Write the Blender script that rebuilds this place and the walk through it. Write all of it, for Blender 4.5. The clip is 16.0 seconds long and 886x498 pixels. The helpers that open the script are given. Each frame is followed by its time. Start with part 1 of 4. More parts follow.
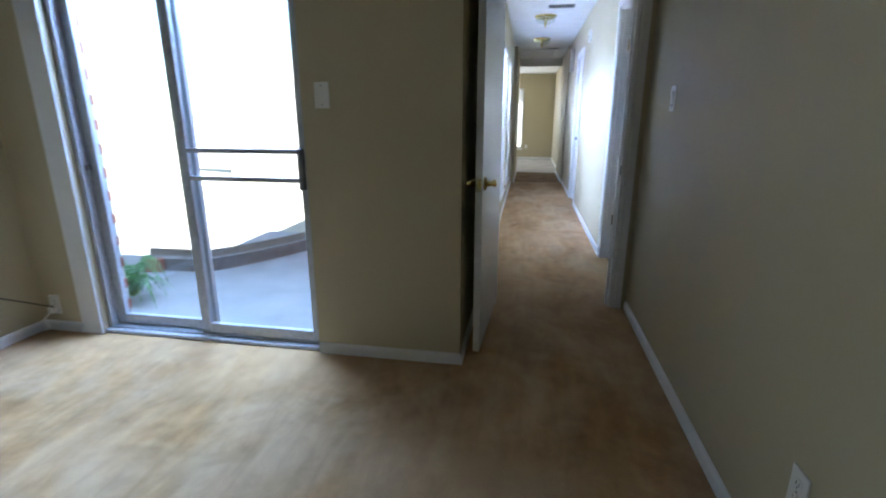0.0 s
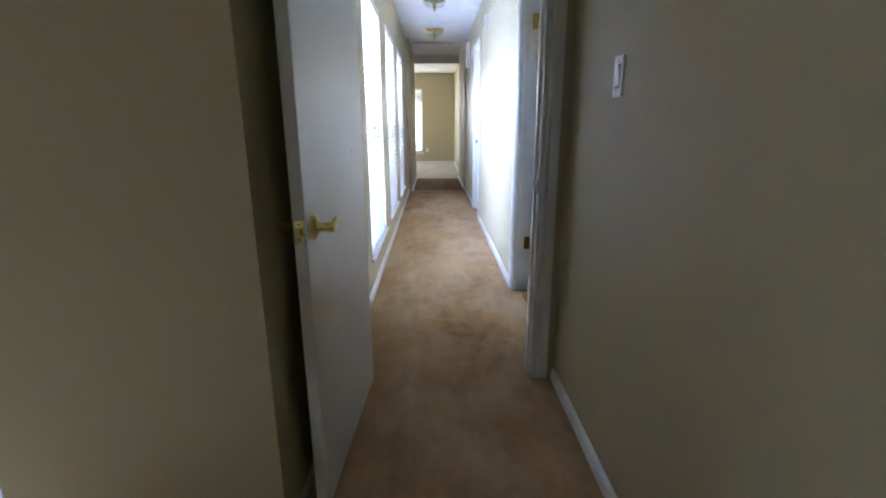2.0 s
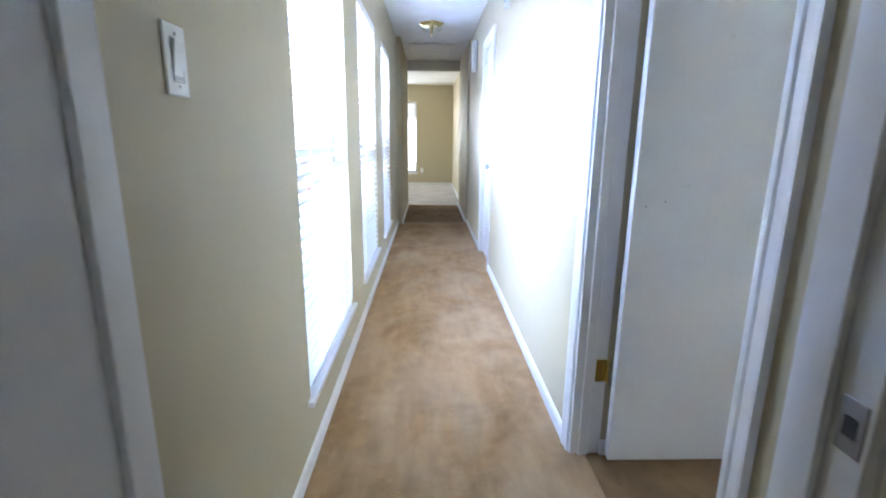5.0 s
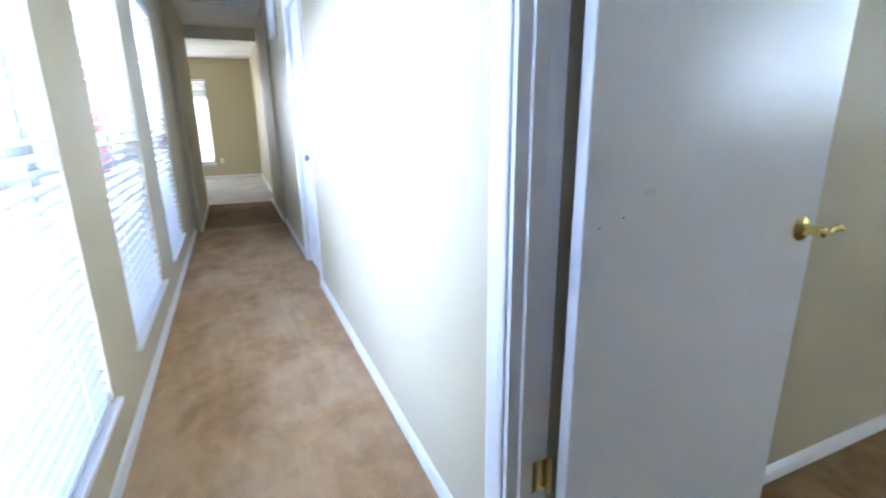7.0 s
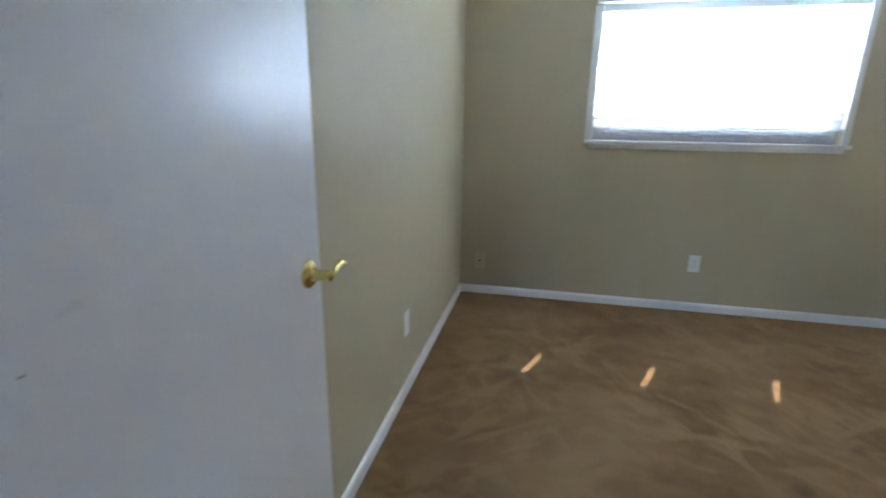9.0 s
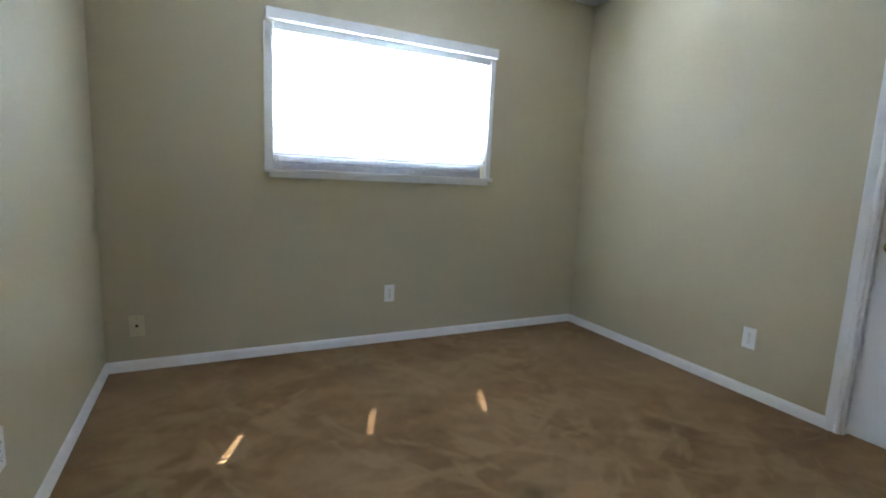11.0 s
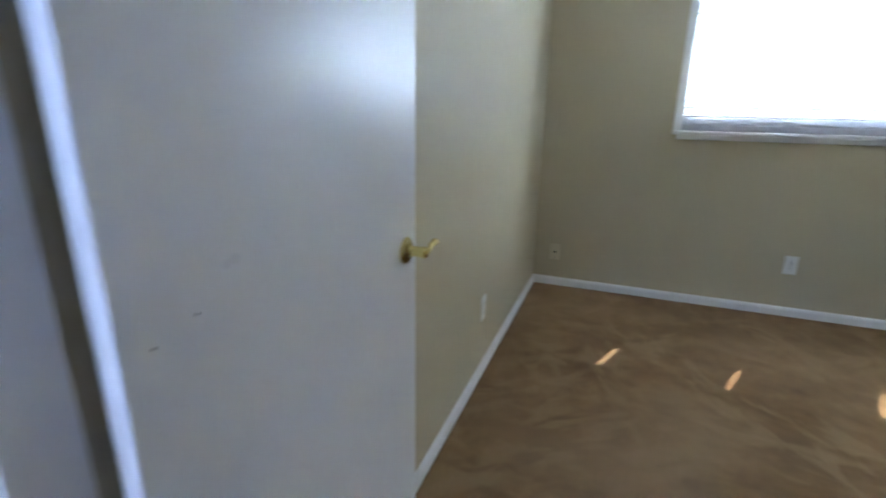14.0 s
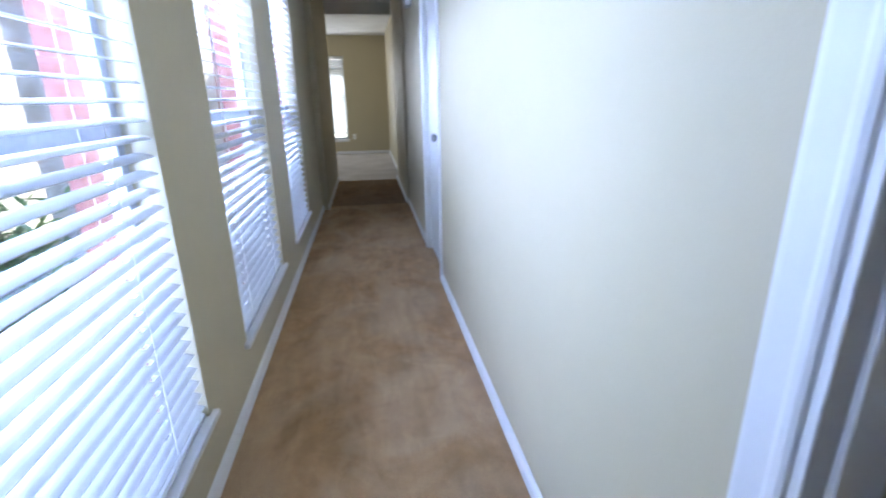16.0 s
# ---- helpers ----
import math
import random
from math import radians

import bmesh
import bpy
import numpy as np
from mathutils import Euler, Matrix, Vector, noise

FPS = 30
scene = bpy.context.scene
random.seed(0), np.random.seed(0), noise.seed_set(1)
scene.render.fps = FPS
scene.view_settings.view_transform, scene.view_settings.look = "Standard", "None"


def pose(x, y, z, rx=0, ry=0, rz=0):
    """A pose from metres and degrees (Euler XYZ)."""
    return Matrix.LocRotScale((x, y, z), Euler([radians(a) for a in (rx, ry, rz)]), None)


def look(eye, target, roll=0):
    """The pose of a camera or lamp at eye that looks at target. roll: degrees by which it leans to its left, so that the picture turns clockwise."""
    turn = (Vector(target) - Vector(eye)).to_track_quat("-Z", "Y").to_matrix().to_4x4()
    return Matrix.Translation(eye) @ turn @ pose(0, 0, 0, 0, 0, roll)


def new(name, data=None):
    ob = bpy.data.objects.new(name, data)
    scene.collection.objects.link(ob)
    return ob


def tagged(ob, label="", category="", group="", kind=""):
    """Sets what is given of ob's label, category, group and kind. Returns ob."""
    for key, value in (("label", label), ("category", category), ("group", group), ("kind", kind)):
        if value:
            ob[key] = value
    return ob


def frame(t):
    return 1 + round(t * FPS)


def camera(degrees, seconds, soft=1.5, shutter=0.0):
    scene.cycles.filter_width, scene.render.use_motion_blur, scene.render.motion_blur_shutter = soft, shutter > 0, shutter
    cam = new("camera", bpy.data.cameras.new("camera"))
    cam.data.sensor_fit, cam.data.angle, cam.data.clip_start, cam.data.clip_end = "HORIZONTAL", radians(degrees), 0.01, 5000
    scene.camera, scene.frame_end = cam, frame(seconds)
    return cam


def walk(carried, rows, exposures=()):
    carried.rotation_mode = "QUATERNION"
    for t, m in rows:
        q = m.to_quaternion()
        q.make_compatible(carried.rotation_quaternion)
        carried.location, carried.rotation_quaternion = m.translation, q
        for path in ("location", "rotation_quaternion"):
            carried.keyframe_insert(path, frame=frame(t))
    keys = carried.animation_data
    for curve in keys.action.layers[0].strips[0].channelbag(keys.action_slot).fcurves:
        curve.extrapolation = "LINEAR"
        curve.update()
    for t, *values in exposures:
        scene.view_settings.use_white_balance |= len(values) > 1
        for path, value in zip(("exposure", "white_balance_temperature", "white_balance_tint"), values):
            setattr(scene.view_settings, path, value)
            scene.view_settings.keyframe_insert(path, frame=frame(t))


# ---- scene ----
cam = camera(86.0, 16.0, 1.9, 0.35)
PATH = [
    (0, (0.302, -1.773, 1.203), (-0.029, 0.126, 0.671), -0.0),
    (0.5, (0.25, -1.511, 1.189), (0.111, 0.412, 0.656), -0.2),
    (1, (0.303, -1.269, 1.167), (0.267, 0.659, 0.639), -0.6),
    (1.5, (0.422, -1.008, 1.19), (0.402, 0.922, 0.664), -1.1),
    (2, (0.431, -0.708, 1.168), (0.466, 1.223, 0.648), -0.3),
    (2.5, (0.41, -0.431, 1.165), (0.481, 1.5, 0.652), 1.3),
    (3, (0.504, -0.105, 1.191), (0.502, 1.83, 0.684), 0.9),
    (3.5, (0.512, 0.159, 1.18), (0.466, 2.099, 0.698), 1.8),
    (4, (0.462, 0.403, 1.188), (0.439, 2.347, 0.718), 0.5),
    (4.2, (0.457, 0.518, 1.182), (0.436, 2.465, 0.723), -0.2),
    (6.3, (0.389, 1.423, 1.196), (0.773, 3.328, 0.724), 0.1),
    (6.5, (0.451, 1.528, 1.203), (0.912, 3.408, 0.698), -1.0),
    (7, (0.48, 1.678, 1.188), (1.244, 3.449, 0.659), -0.7),
    (7.5, (0.533, 1.785, 1.222), (1.67, 3.338, 0.677), -0.6),
    (8, (0.626, 1.897, 1.259), (2.113, 3.099, 0.673), -0.6),
    (8.5, (0.656, 1.876, 1.259), (2.388, 2.709, 0.708), 0.6),
    (9, (0.872, 1.902, 1.249), (2.758, 2.304, 0.718), 0.8),
    (9.5, (0.984, 1.932, 1.233), (2.93, 1.864, 0.773), 1.6),
    (10, (1.139, 1.969, 1.185), (3.033, 1.444, 0.813), 2.1),
    (10.2, (1.177, 1.961, 1.161), (3.033, 1.293, 0.83), 2.0),
    (12.3, (1.299, 2.016, 1.084), (3.041, 1.073, 0.809), 2.7),
    (12.5, (1.303, 2.033, 1.104), (3.082, 1.179, 0.781), 3.1),
    (13, (1.181, 1.998, 1.152), (3.086, 1.56, 0.728), 2.1),
    (13.5, (1.028, 1.957, 1.194), (2.957, 2.069, 0.678), 1.5),
    (14, (0.808, 1.948, 1.234), (2.607, 2.612, 0.666), 1.0),
    (14.5, (0.604, 1.92, 1.248), (2.109, 3.106, 0.675), -0.1),
    (15, (0.614, 1.999, 1.215), (1.728, 3.56, 0.646), -0.6),
    (15.5, (0.531, 2.047, 1.197), (1.199, 3.836, 0.601), -0.9),
    (16, (0.539, 2.13, 1.18), (0.823, 4.014, 0.57), -1.0),
]
EXPOSURES = [(0.0, 3.0, 6300, 10), (1.5, 3.15, 6700, 13), (2.5, 3.3, 6700, 13), (4.0, 3.5, 6500, 13), (6.5, 3.4, 6450, 11), (8.0, 3.05, 6250, 14), (9.0, 3.05, 6350, 14), (10.0, 3.0, 6500, 14), (12.5, 2.95, 6500, 14), (14.0, 3.05, 6300, 14), (14.5, 2.9, 6150, 19), (16.0, 2.45, 6350, 14)]
walk(cam, [(t, look(eye, target, roll)) for t, eye, target, roll in PATH], EXPOSURES)

# ---- world and sun ----
SUN_WAY = Vector((-0.734, 0.294, -1.0))
world = bpy.data.worlds.new("world")
scene.world = world
world.use_nodes = True
wn = world.node_tree.nodes
sky = wn.new("ShaderNodeTexSky")
sky.sky_type = "NISHITA"
sky.sun_disc = False
sky.sun_elevation = math.atan2(1.0, math.hypot(SUN_WAY.x, SUN_WAY.y))
sky.sun_rotation = math.atan2(-SUN_WAY.x, -SUN_WAY.y)
world.node_tree.links.new(sky.outputs[0], wn["Background"].inputs[0])
wn["Background"].inputs[1].default_value = 0.09
sun = new("sun", bpy.data.lights.new("sun", "SUN"))
sun.data.energy, sun.data.angle, sun.data.color = 5.0, radians(0.25), (1.0, 0.96, 0.92)
sun.matrix_world = look((8, -4, 12), Vector((8, -4, 12)) + SUN_WAY)


def sky_lamp(name, eye, target, sx, sy, watts, color=(0.86, 0.93, 1.0), spread=180):
    """A panel that stands in for the sky's light above an opening."""
    d = bpy.data.lights.new(name, "AREA")
    d.shape, d.size, d.size_y, d.energy, d.color = "RECTANGLE", sx, sy, watts, color
    d.spread = radians(spread)
    ob = new(name, d)
    ob.matrix_world = look(eye, target)
    return ob


for wy, power in ((2.975, 17), (4.433, 31), (5.86, 33)):
    sky_lamp("sky_lamp_hall", (-0.62, wy, 2.28), (0.30, wy, 0.9), 0.88, 0.5, power, (0.42, 0.57, 1.0), 125)
sky_lamp("sky_lamp_court", (-0.62, 2.42, 1.25), (0.0, 2.97, 1.15), 0.72, 1.9, 17, (0.42, 0.57, 1.0), 116)
sky_lamp("sky_lamp_patio", (-1.32, 1.15, 2.25), (-1.85, -0.85, 0.0), 1.25, 0.6, 19, (0.37, 0.58, 1.0), 130)
sky_lamp("sky_lamp_bedroom", (4.31, 0.909, 1.56), (2.5, 0.909, 1.56), 1.36, 0.55, 41, (0.62, 0.78, 1.0), 150)
sky_lamp("sky_lamp_far", (-0.255, 13.23, 1.2), (-0.255, 10.5, 0.6), 0.70, 1.5, 7)
# Added panel outside an unseen side opening, brightens the far floor.
sky_lamp("sky_lamp_far_side", (-3.2, 11.2, 1.6), (-0.5, 11.2, 0.2), 2.2, 1.5, 3.2)


# ---- materials ----
def shader(name):
    m = bpy.data.materials.new(name)
    m.use_nodes = True
    t = m.node_tree
    return m, t.nodes, t.links, t.nodes["Principled BSDF"]


def coords(n, l, scale=(1, 1, 1), space="Object"):
    c, mp = n.new("ShaderNodeTexCoord"), n.new("ShaderNodeMapping")
    mp.inputs["Scale"].default_value = scale
    l.new(c.outputs[space], mp.inputs[0])
    return mp.outputs[0]


def noise_tex(n, l, vec, scale, detail=3.0, rough=0.5, distort=0.0):
    x = n.new("ShaderNodeTexNoise")
    x.inputs["Scale"].default_value, x.inputs["Detail"].default_value = scale, detail
    x.inputs["Roughness"].default_value, x.inputs["Distortion"].default_value = rough, distort
    l.new(vec, x.inputs["Vector"])
    return x.outputs["Fac"]


def ramp(n, l, fac, stops):
    r = n.new("ShaderNodeValToRGB")
    e = r.color_ramp.elements
    while len(e) < len(stops):
        e.new(0.5)
    for k, (pos, col) in zip(e, stops):
        k.position, k.color = pos, (*col, 1)
    l.new(fac, r.inputs[0])
    return r.outputs[0]


def mix(n, l, fac, a, b, kind="MIX"):
    x = n.new("ShaderNodeMix")
    x.data_type, x.blend_type = "RGBA", kind
    for sock, v in ((x.inputs[0], fac), (x.inputs[6], a), (x.inputs[7], b)):
        if isinstance(v, (int, float)):
            sock.default_value = v
        elif isinstance(v, tuple):
            sock.default_value = (*v, 1)
        else:
            l.new(v, sock)
    return x.outputs[2]


def bump(n, l, p, height, strength, distance):
    b = n.new("ShaderNodeBump")
    b.inputs["Strength"].default_value, b.inputs["Distance"].default_value = strength, distance
    l.new(height, b.inputs["Height"])
    l.new(b.outputs[0], p.inputs["Normal"])


def paint(name, base, rough, low=0.93, grain=260.0, strength=0.15, dist=0.0006, streak=2.2):
    """Rolled or brushed paint: faint cloudy tone, fine relief."""
    m, n, l, p = shader(name)
    v = coords(n, l)
    dark = tuple(c * low for c in base)
    c = ramp(n, l, noise_tex(n, l, v, streak, 4, 0.6), [(0.3, dark), (0.7, base)])
    l.new(c, p.inputs["Base Color"])
    r = n.new("ShaderNodeMapRange")
    r.inputs[3].default_value, r.inputs[4].default_value = rough - 0.06, rough + 0.06
    l.new(noise_tex(n, l, v, 9, 3), r.inputs[0])
    l.new(r.outputs[0], p.inputs["Roughness"])
    bump(n, l, p, noise_tex(n, l, v, grain, 2), strength, dist)
    return m


def metal(name, base, rough, grain=40.0, metallic=1.0):
    m, n, l, p = shader(name)
    v = coords(n, l)
    p.inputs["Metallic"].default_value = metallic
    l.new(ramp(n, l, noise_tex(n, l, v, grain, 3), [(0.3, tuple(c * 0.82 for c in base)), (0.7, base)]), p.inputs["Base Color"])
    r = n.new("ShaderNodeMapRange")
    r.inputs[3].default_value, r.inputs[4].default_value = rough * 0.7, rough * 1.4
    l.new(noise_tex(n, l, v, grain * 2, 3), r.inputs[0])
    l.new(r.outputs[0], p.inputs["Roughness"])
    return m


def carpet(name, strokes, stains=(), tone=1.0, worn=0.0, cast=None):
    """Cut pile: cloudy wear, brushed strokes left by feet and vacuum, tuft grain, dark stains (x, y, radius); tone
    carries the room's brightness, cast tints it.
    """
    m, n, l, p = shader(name)
    v = coords(n, l)
    cloud = noise_tex(n, l, coords(n, l, (1.7, 0.85, 1)), 2.4, 3, 0.55, 0.35)
    fine = noise_tex(n, l, v, 11, 4, 0.6, 0.2)
    tuft = noise_tex(n, l, v, 260, 2, 0.6)
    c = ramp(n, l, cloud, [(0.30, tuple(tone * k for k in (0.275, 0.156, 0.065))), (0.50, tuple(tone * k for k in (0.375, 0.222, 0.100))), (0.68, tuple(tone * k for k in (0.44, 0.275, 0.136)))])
    c = mix(n, l, 1.0, c, ramp(n, l, fine, [(0.3, (0.84, 0.83, 0.81)), (0.7, (1.12, 1.12, 1.13))]), "MULTIPLY")
    h = tuft
    if worn:
        path = noise_tex(n, l, coords(n, l, (1.9, 1.3, 1)), 1.25, 3.5, 0.62, 0.9)
        c = mix(n, l, ramp(n, l, path, [(0.36, (worn,) * 3), (0.60, (0, 0, 0))]), c, tuple(tone * k for k in (0.50, 0.375, 0.245)))
        soil = noise_tex(n, l, coords(n, l, (2.2, 3.4, 1)), 1.5, 4, 0.65, 1.1)
        c = mix(n, l, ramp(n, l, soil, [(0.52, (0, 0, 0)), (0.74, (0.42,) * 3)]), c, tuple(tone * k for k in (0.25, 0.150, 0.072)))
        rub = noise_tex(n, l, coords(n, l, (9, 1.6, 1)), 1.6, 3, 0.6, 0.6)
        c = mix(n, l, 1.0, c, ramp(n, l, rub, [(0.35, (0.90, 0.90, 0.89)), (0.65, (1.07, 1.07, 1.08))]), "MULTIPLY")
    if strokes:
        faded = ramp(n, l, noise_tex(n, l, v, 0.9, 2, 0.5, 0.4), [(0.48, (0, 0, 0)), (0.66, (0.55, 0.55, 0.55))])
        c = mix(n, l, faded, c, tuple(tone * k for k in (0.45, 0.30, 0.165)))
        a = None
        for turn, stretch, seed in ((28, (2.6, 6.2, 1), 0.0), (-52, (2.3, 5.8, 1), 7.3), (80, (2.0, 5.0, 1), 3.1)):
            cc, mp = n.new("ShaderNodeTexCoord"), n.new("ShaderNodeMapping")
            mp.vector_type = "TEXTURE"
            mp.inputs["Rotation"].default_value = (0, 0, radians(turn))
            mp.inputs["Scale"].default_value = tuple(1 / k for k in stretch)
            mp.inputs["Location"].default_value = (seed, seed * 0.7, 0)
            l.new(cc.outputs["Object"], mp.inputs[0])
            a = noise_tex(n, l, mp.outputs[0], 1.5, 2.6, 0.55, 0.5)
            line = ramp(n, l, a, [(0.51, (0, 0, 0)), (0.61, (strokes,) * 3)])
            where = ramp(n, l, noise_tex(n, l, mp.outputs[0], 0.35, 1), [(0.45, (0, 0, 0)), (0.60, (1, 1, 1))])
            c = mix(n, l, mix(n, l, 1.0, line, where, "MULTIPLY"), c, tuple(tone * k for k in (0.52, 0.345, 0.18)))
        h = mix(n, l, 0.25, tuft, a)
    for sx, sy, r in stains:
        d = n.new("ShaderNodeVectorMath")
        d.operation = "DISTANCE"
        d.inputs[1].default_value = (sx, sy, 0)
        l.new(v, d.inputs[0])
        sub = n.new("ShaderNodeMath")
        sub.operation = "MULTIPLY_ADD"
        sub.inputs[1].default_value = r * 1.1
        l.new(noise_tex(n, l, v, 14, 4, 0.7), sub.inputs[0])
        l.new(d.outputs["Value"], sub.inputs[2])
        c = mix(n, l, ramp(n, l, sub.outputs[0], [(r * 0.8, (0.62, 0.62, 0.62)), (r * 1.5, (0, 0, 0))]), c, (0.12, 0.068, 0.028))
    c = mix(n, l, 1.0, c, ramp(n, l, tuft, [(0.25, (0.66, 0.64, 0.62)), (0.75, (1.15, 1.15, 1.15))]), "MULTIPLY")
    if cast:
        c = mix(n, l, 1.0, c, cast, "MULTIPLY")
    l.new(c, p.inputs["Base Color"])
    p.inputs["Roughness"].default_value = 1.0
    p.inputs["Sheen Weight"].default_value, p.inputs["Sheen Roughness"].default_value = 0.06, 0.6
    p.inputs["Specular IOR Level"].default_value = 0.1
    bump(n, l, p, h, 0.8, 0.007)
    return m


def slat_material():
    m, n, l, p = shader("blind_vinyl")
    v = coords(n, l)
    l.new(ramp(n, l, noise_tex(n, l, v, 14, 3), [(0.3, (0.70, 0.71, 0.72)), (0.7, (0.78, 0.785, 0.79))]), p.inputs["Base Color"])
    p.inputs["Roughness"].default_value = 0.42
    tr, mx = n.new("ShaderNodeBsdfTranslucent"), n.new("ShaderNodeMixShader")
    tr.inputs[0].default_value = (0.88, 0.90, 0.93, 1)
    mx.inputs[0].default_value = 0.22
    l.new(p.outputs[0], mx.inputs[1])
    l.new(tr.outputs[0], mx.inputs[2])
    l.new(mx.outputs[0], n["Material Output"].inputs[0])
    return m


def pane_material(name="pane_glass", gloss=0.07):
    m, n, l, p = shader(name)
    tr, gl, mx = n.new("ShaderNodeBsdfTransparent"), n.new("ShaderNodeBsdfGlossy"), n.new("ShaderNodeMixShader")
    tr.inputs[0].default_value = (0.93, 0.97, 0.96, 1)
    gl.inputs["Roughness"].default_value = 0.02
    mx.inputs[0].default_value = gloss
    l.new(tr.outputs[0], mx.inputs[1])
    l.new(gl.outputs[0], mx.inputs[2])
    l.new(mx.outputs[0], n["Material Output"].inputs[0])
    return m


def rough_stuff(name, a, b, scale, rough=0.9, bscale=60.0, strength=0.5, dist=0.004, per_object=0.0):
    m, n, l, p = shader(name)
    v = coords(n, l)
    c = ramp(n, l, noise_tex(n, l, v, scale, 5, 0.6), [(0.3, a), (0.7, b)])
    if per_object:
        info = n.new("ShaderNodeObjectInfo")
        c = mix(n, l, 1.0, c, ramp(n, l, info.outputs["Random"], [(0, (1 - per_object,) * 3), (1, (1 + per_object,) * 3)]), "MULTIPLY")
    l.new(c, p.inputs["Base Color"])
    p.inputs["Roughness"].default_value = rough
    bump(n, l, p, noise_tex(n, l, v, bscale, 3), strength, dist)
    return m


def leaf_material(name, a, b):
    m, n, l, p = shader(name)
    g = n.new("ShaderNodeNewGeometry")
    l.new(ramp(n, l, g.outputs["Random Per Island"], [(0, a), (1, b)]), p.inputs["Base Color"])
    p.inputs["Roughness"].default_value = 0.5
    tr, mx = n.new("ShaderNodeBsdfTranslucent"), n.new("ShaderNodeMixShader")
    tr.inputs[0].default_value = (*b, 1)
    mx.inputs[0].default_value = 0.3
    l.new(p.outputs[0], mx.inputs[1])
    l.new(tr.outputs[0], mx.inputs[2])
    l.new(mx.outputs[0], n["Material Output"].inputs[0])
    return m


STAINS = [(2.69, 0.10, 0.11), (3.20, 1.06, 0.035), (2.746, 0.477, 0.028), (2.50, 0.935, 0.05)]
WALL = paint("wall_paint", (0.515, 0.450, 0.302), 0.55, 0.95, 180.0, 0.25, 0.0012, 1.3)
TRIM = paint("trim_paint", (0.80, 0.80, 0.80), 0.32, 0.94, 90.0, 0.12, 0.0006, 6.0)
DOORP = paint("door_paint", (0.79, 0.795, 0.81), 0.30, 0.96, 60.0, 0.10, 0.0006, 2.0)
CEIL = rough_stuff("ceiling_texture", (0.74, 0.74, 0.74), (0.84, 0.84, 0.84), 3.0, 0.95, 140.0, 0.7, 0.006)
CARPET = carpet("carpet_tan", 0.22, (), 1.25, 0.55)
# Dim copy of the tan carpet: its lower tone holds the bedroom's weaker light.
CARPET_BED_DIM = carpet("carpet_bedroom_dim", 0.60, STAINS, 0.64, 0.0, (1.0, 0.965, 0.86))
# Darker carpet past the seam; shade of the windowless end is in its tone.
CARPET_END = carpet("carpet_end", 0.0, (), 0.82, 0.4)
CARPET_FAR = rough_stuff("carpet_far", (0.44, 0.40, 0.36), (0.58, 0.54, 0.50), 2.5, 1.0, 240, 0.8, 0.006)
SLAT = slat_material()
PANE = pane_material()
BRASS = metal("polished_brass", (0.80, 0.64, 0.25), 0.15)
ALU = metal("mill_aluminium", (0.50, 0.53, 0.58), 0.42, 40.0, 0.35)
ALU_DARK = metal("dark_aluminium", (0.20, 0.22, 0.25), 0.45, 40.0, 0.35)
STEEL = metal("dull_steel", (0.30, 0.30, 0.31), 0.40)
PLASTIC = paint("white_plastic", (0.82, 0.82, 0.80), 0.30, 0.97, 30.0, 0.02, 0.0002, 20.0)
ALMOND = paint("almond_plastic", (0.62, 0.55, 0.38), 0.35, 0.95, 30.0, 0.02, 0.0002, 20.0)
DARK = paint("dark_slot", (0.02, 0.02, 0.02), 0.6, 0.9)
RUBBER = paint("black_cable", (0.03, 0.03, 0.03), 0.5, 0.9)
CRYSTAL = pane_material("clear_shade", 0.22)
PULL = rough_stuff("orange_wood", (0.50, 0.20, 0.03), (0.66, 0.30, 0.06), 40, 0.4, 90, 0.1, 0.001)
WALNUT = rough_stuff("fan_wood", (0.12, 0.06, 0.03), (0.20, 0.11, 0.05), 12, 0.45, 60, 0.2, 0.001)
BRICK = rough_stuff("red_brick", (0.21, 0.065, 0.05), (0.30, 0.115, 0.085), 18, 0.9, 120, 0.6, 0.003, 0.22)
MORTAR = rough_stuff("mortar", (0.36, 0.34, 0.31), (0.48, 0.46, 0.43), 12, 0.95, 160, 0.6, 0.003)
CONCRETE = rough_stuff("concrete", (0.22, 0.225, 0.235), (0.31, 0.315, 0.325), 3.0, 0.9, 80, 0.4, 0.003)
LAWN = rough_stuff("dry_lawn", (0.30, 0.29, 0.22), (0.42, 0.40, 0.33), 0.7, 1.0, 30, 1.0, 0.03)
MULCH = rough_stuff("mulch", (0.05, 0.035, 0.025), (0.13, 0.10, 0.08), 30, 1.0, 50, 1.0, 0.03)
EDGING = rough_stuff("edging_timber", (0.09, 0.085, 0.085), (0.17, 0.16, 0.16), 15, 0.9, 60, 0.6, 0.006)
SHINGLE = rough_stuff("roof_shingle", (0.10, 0.09, 0.085), (0.19, 0.17, 0.16), 9, 0.95, 40, 0.8, 0.01)
SIDING = rough_stuff("pale_siding", (0.55, 0.50, 0.46), (0.66, 0.61, 0.57), 2, 0.8, 30, 0.2, 0.003)
FERN = leaf_material("fern_leaf", (0.04, 0.13, 0.03), (0.10, 0.27, 0.09))
SHRUB = leaf_material("shrub_leaf", (0.03, 0.08, 0.02), (0.10, 0.20, 0.05))


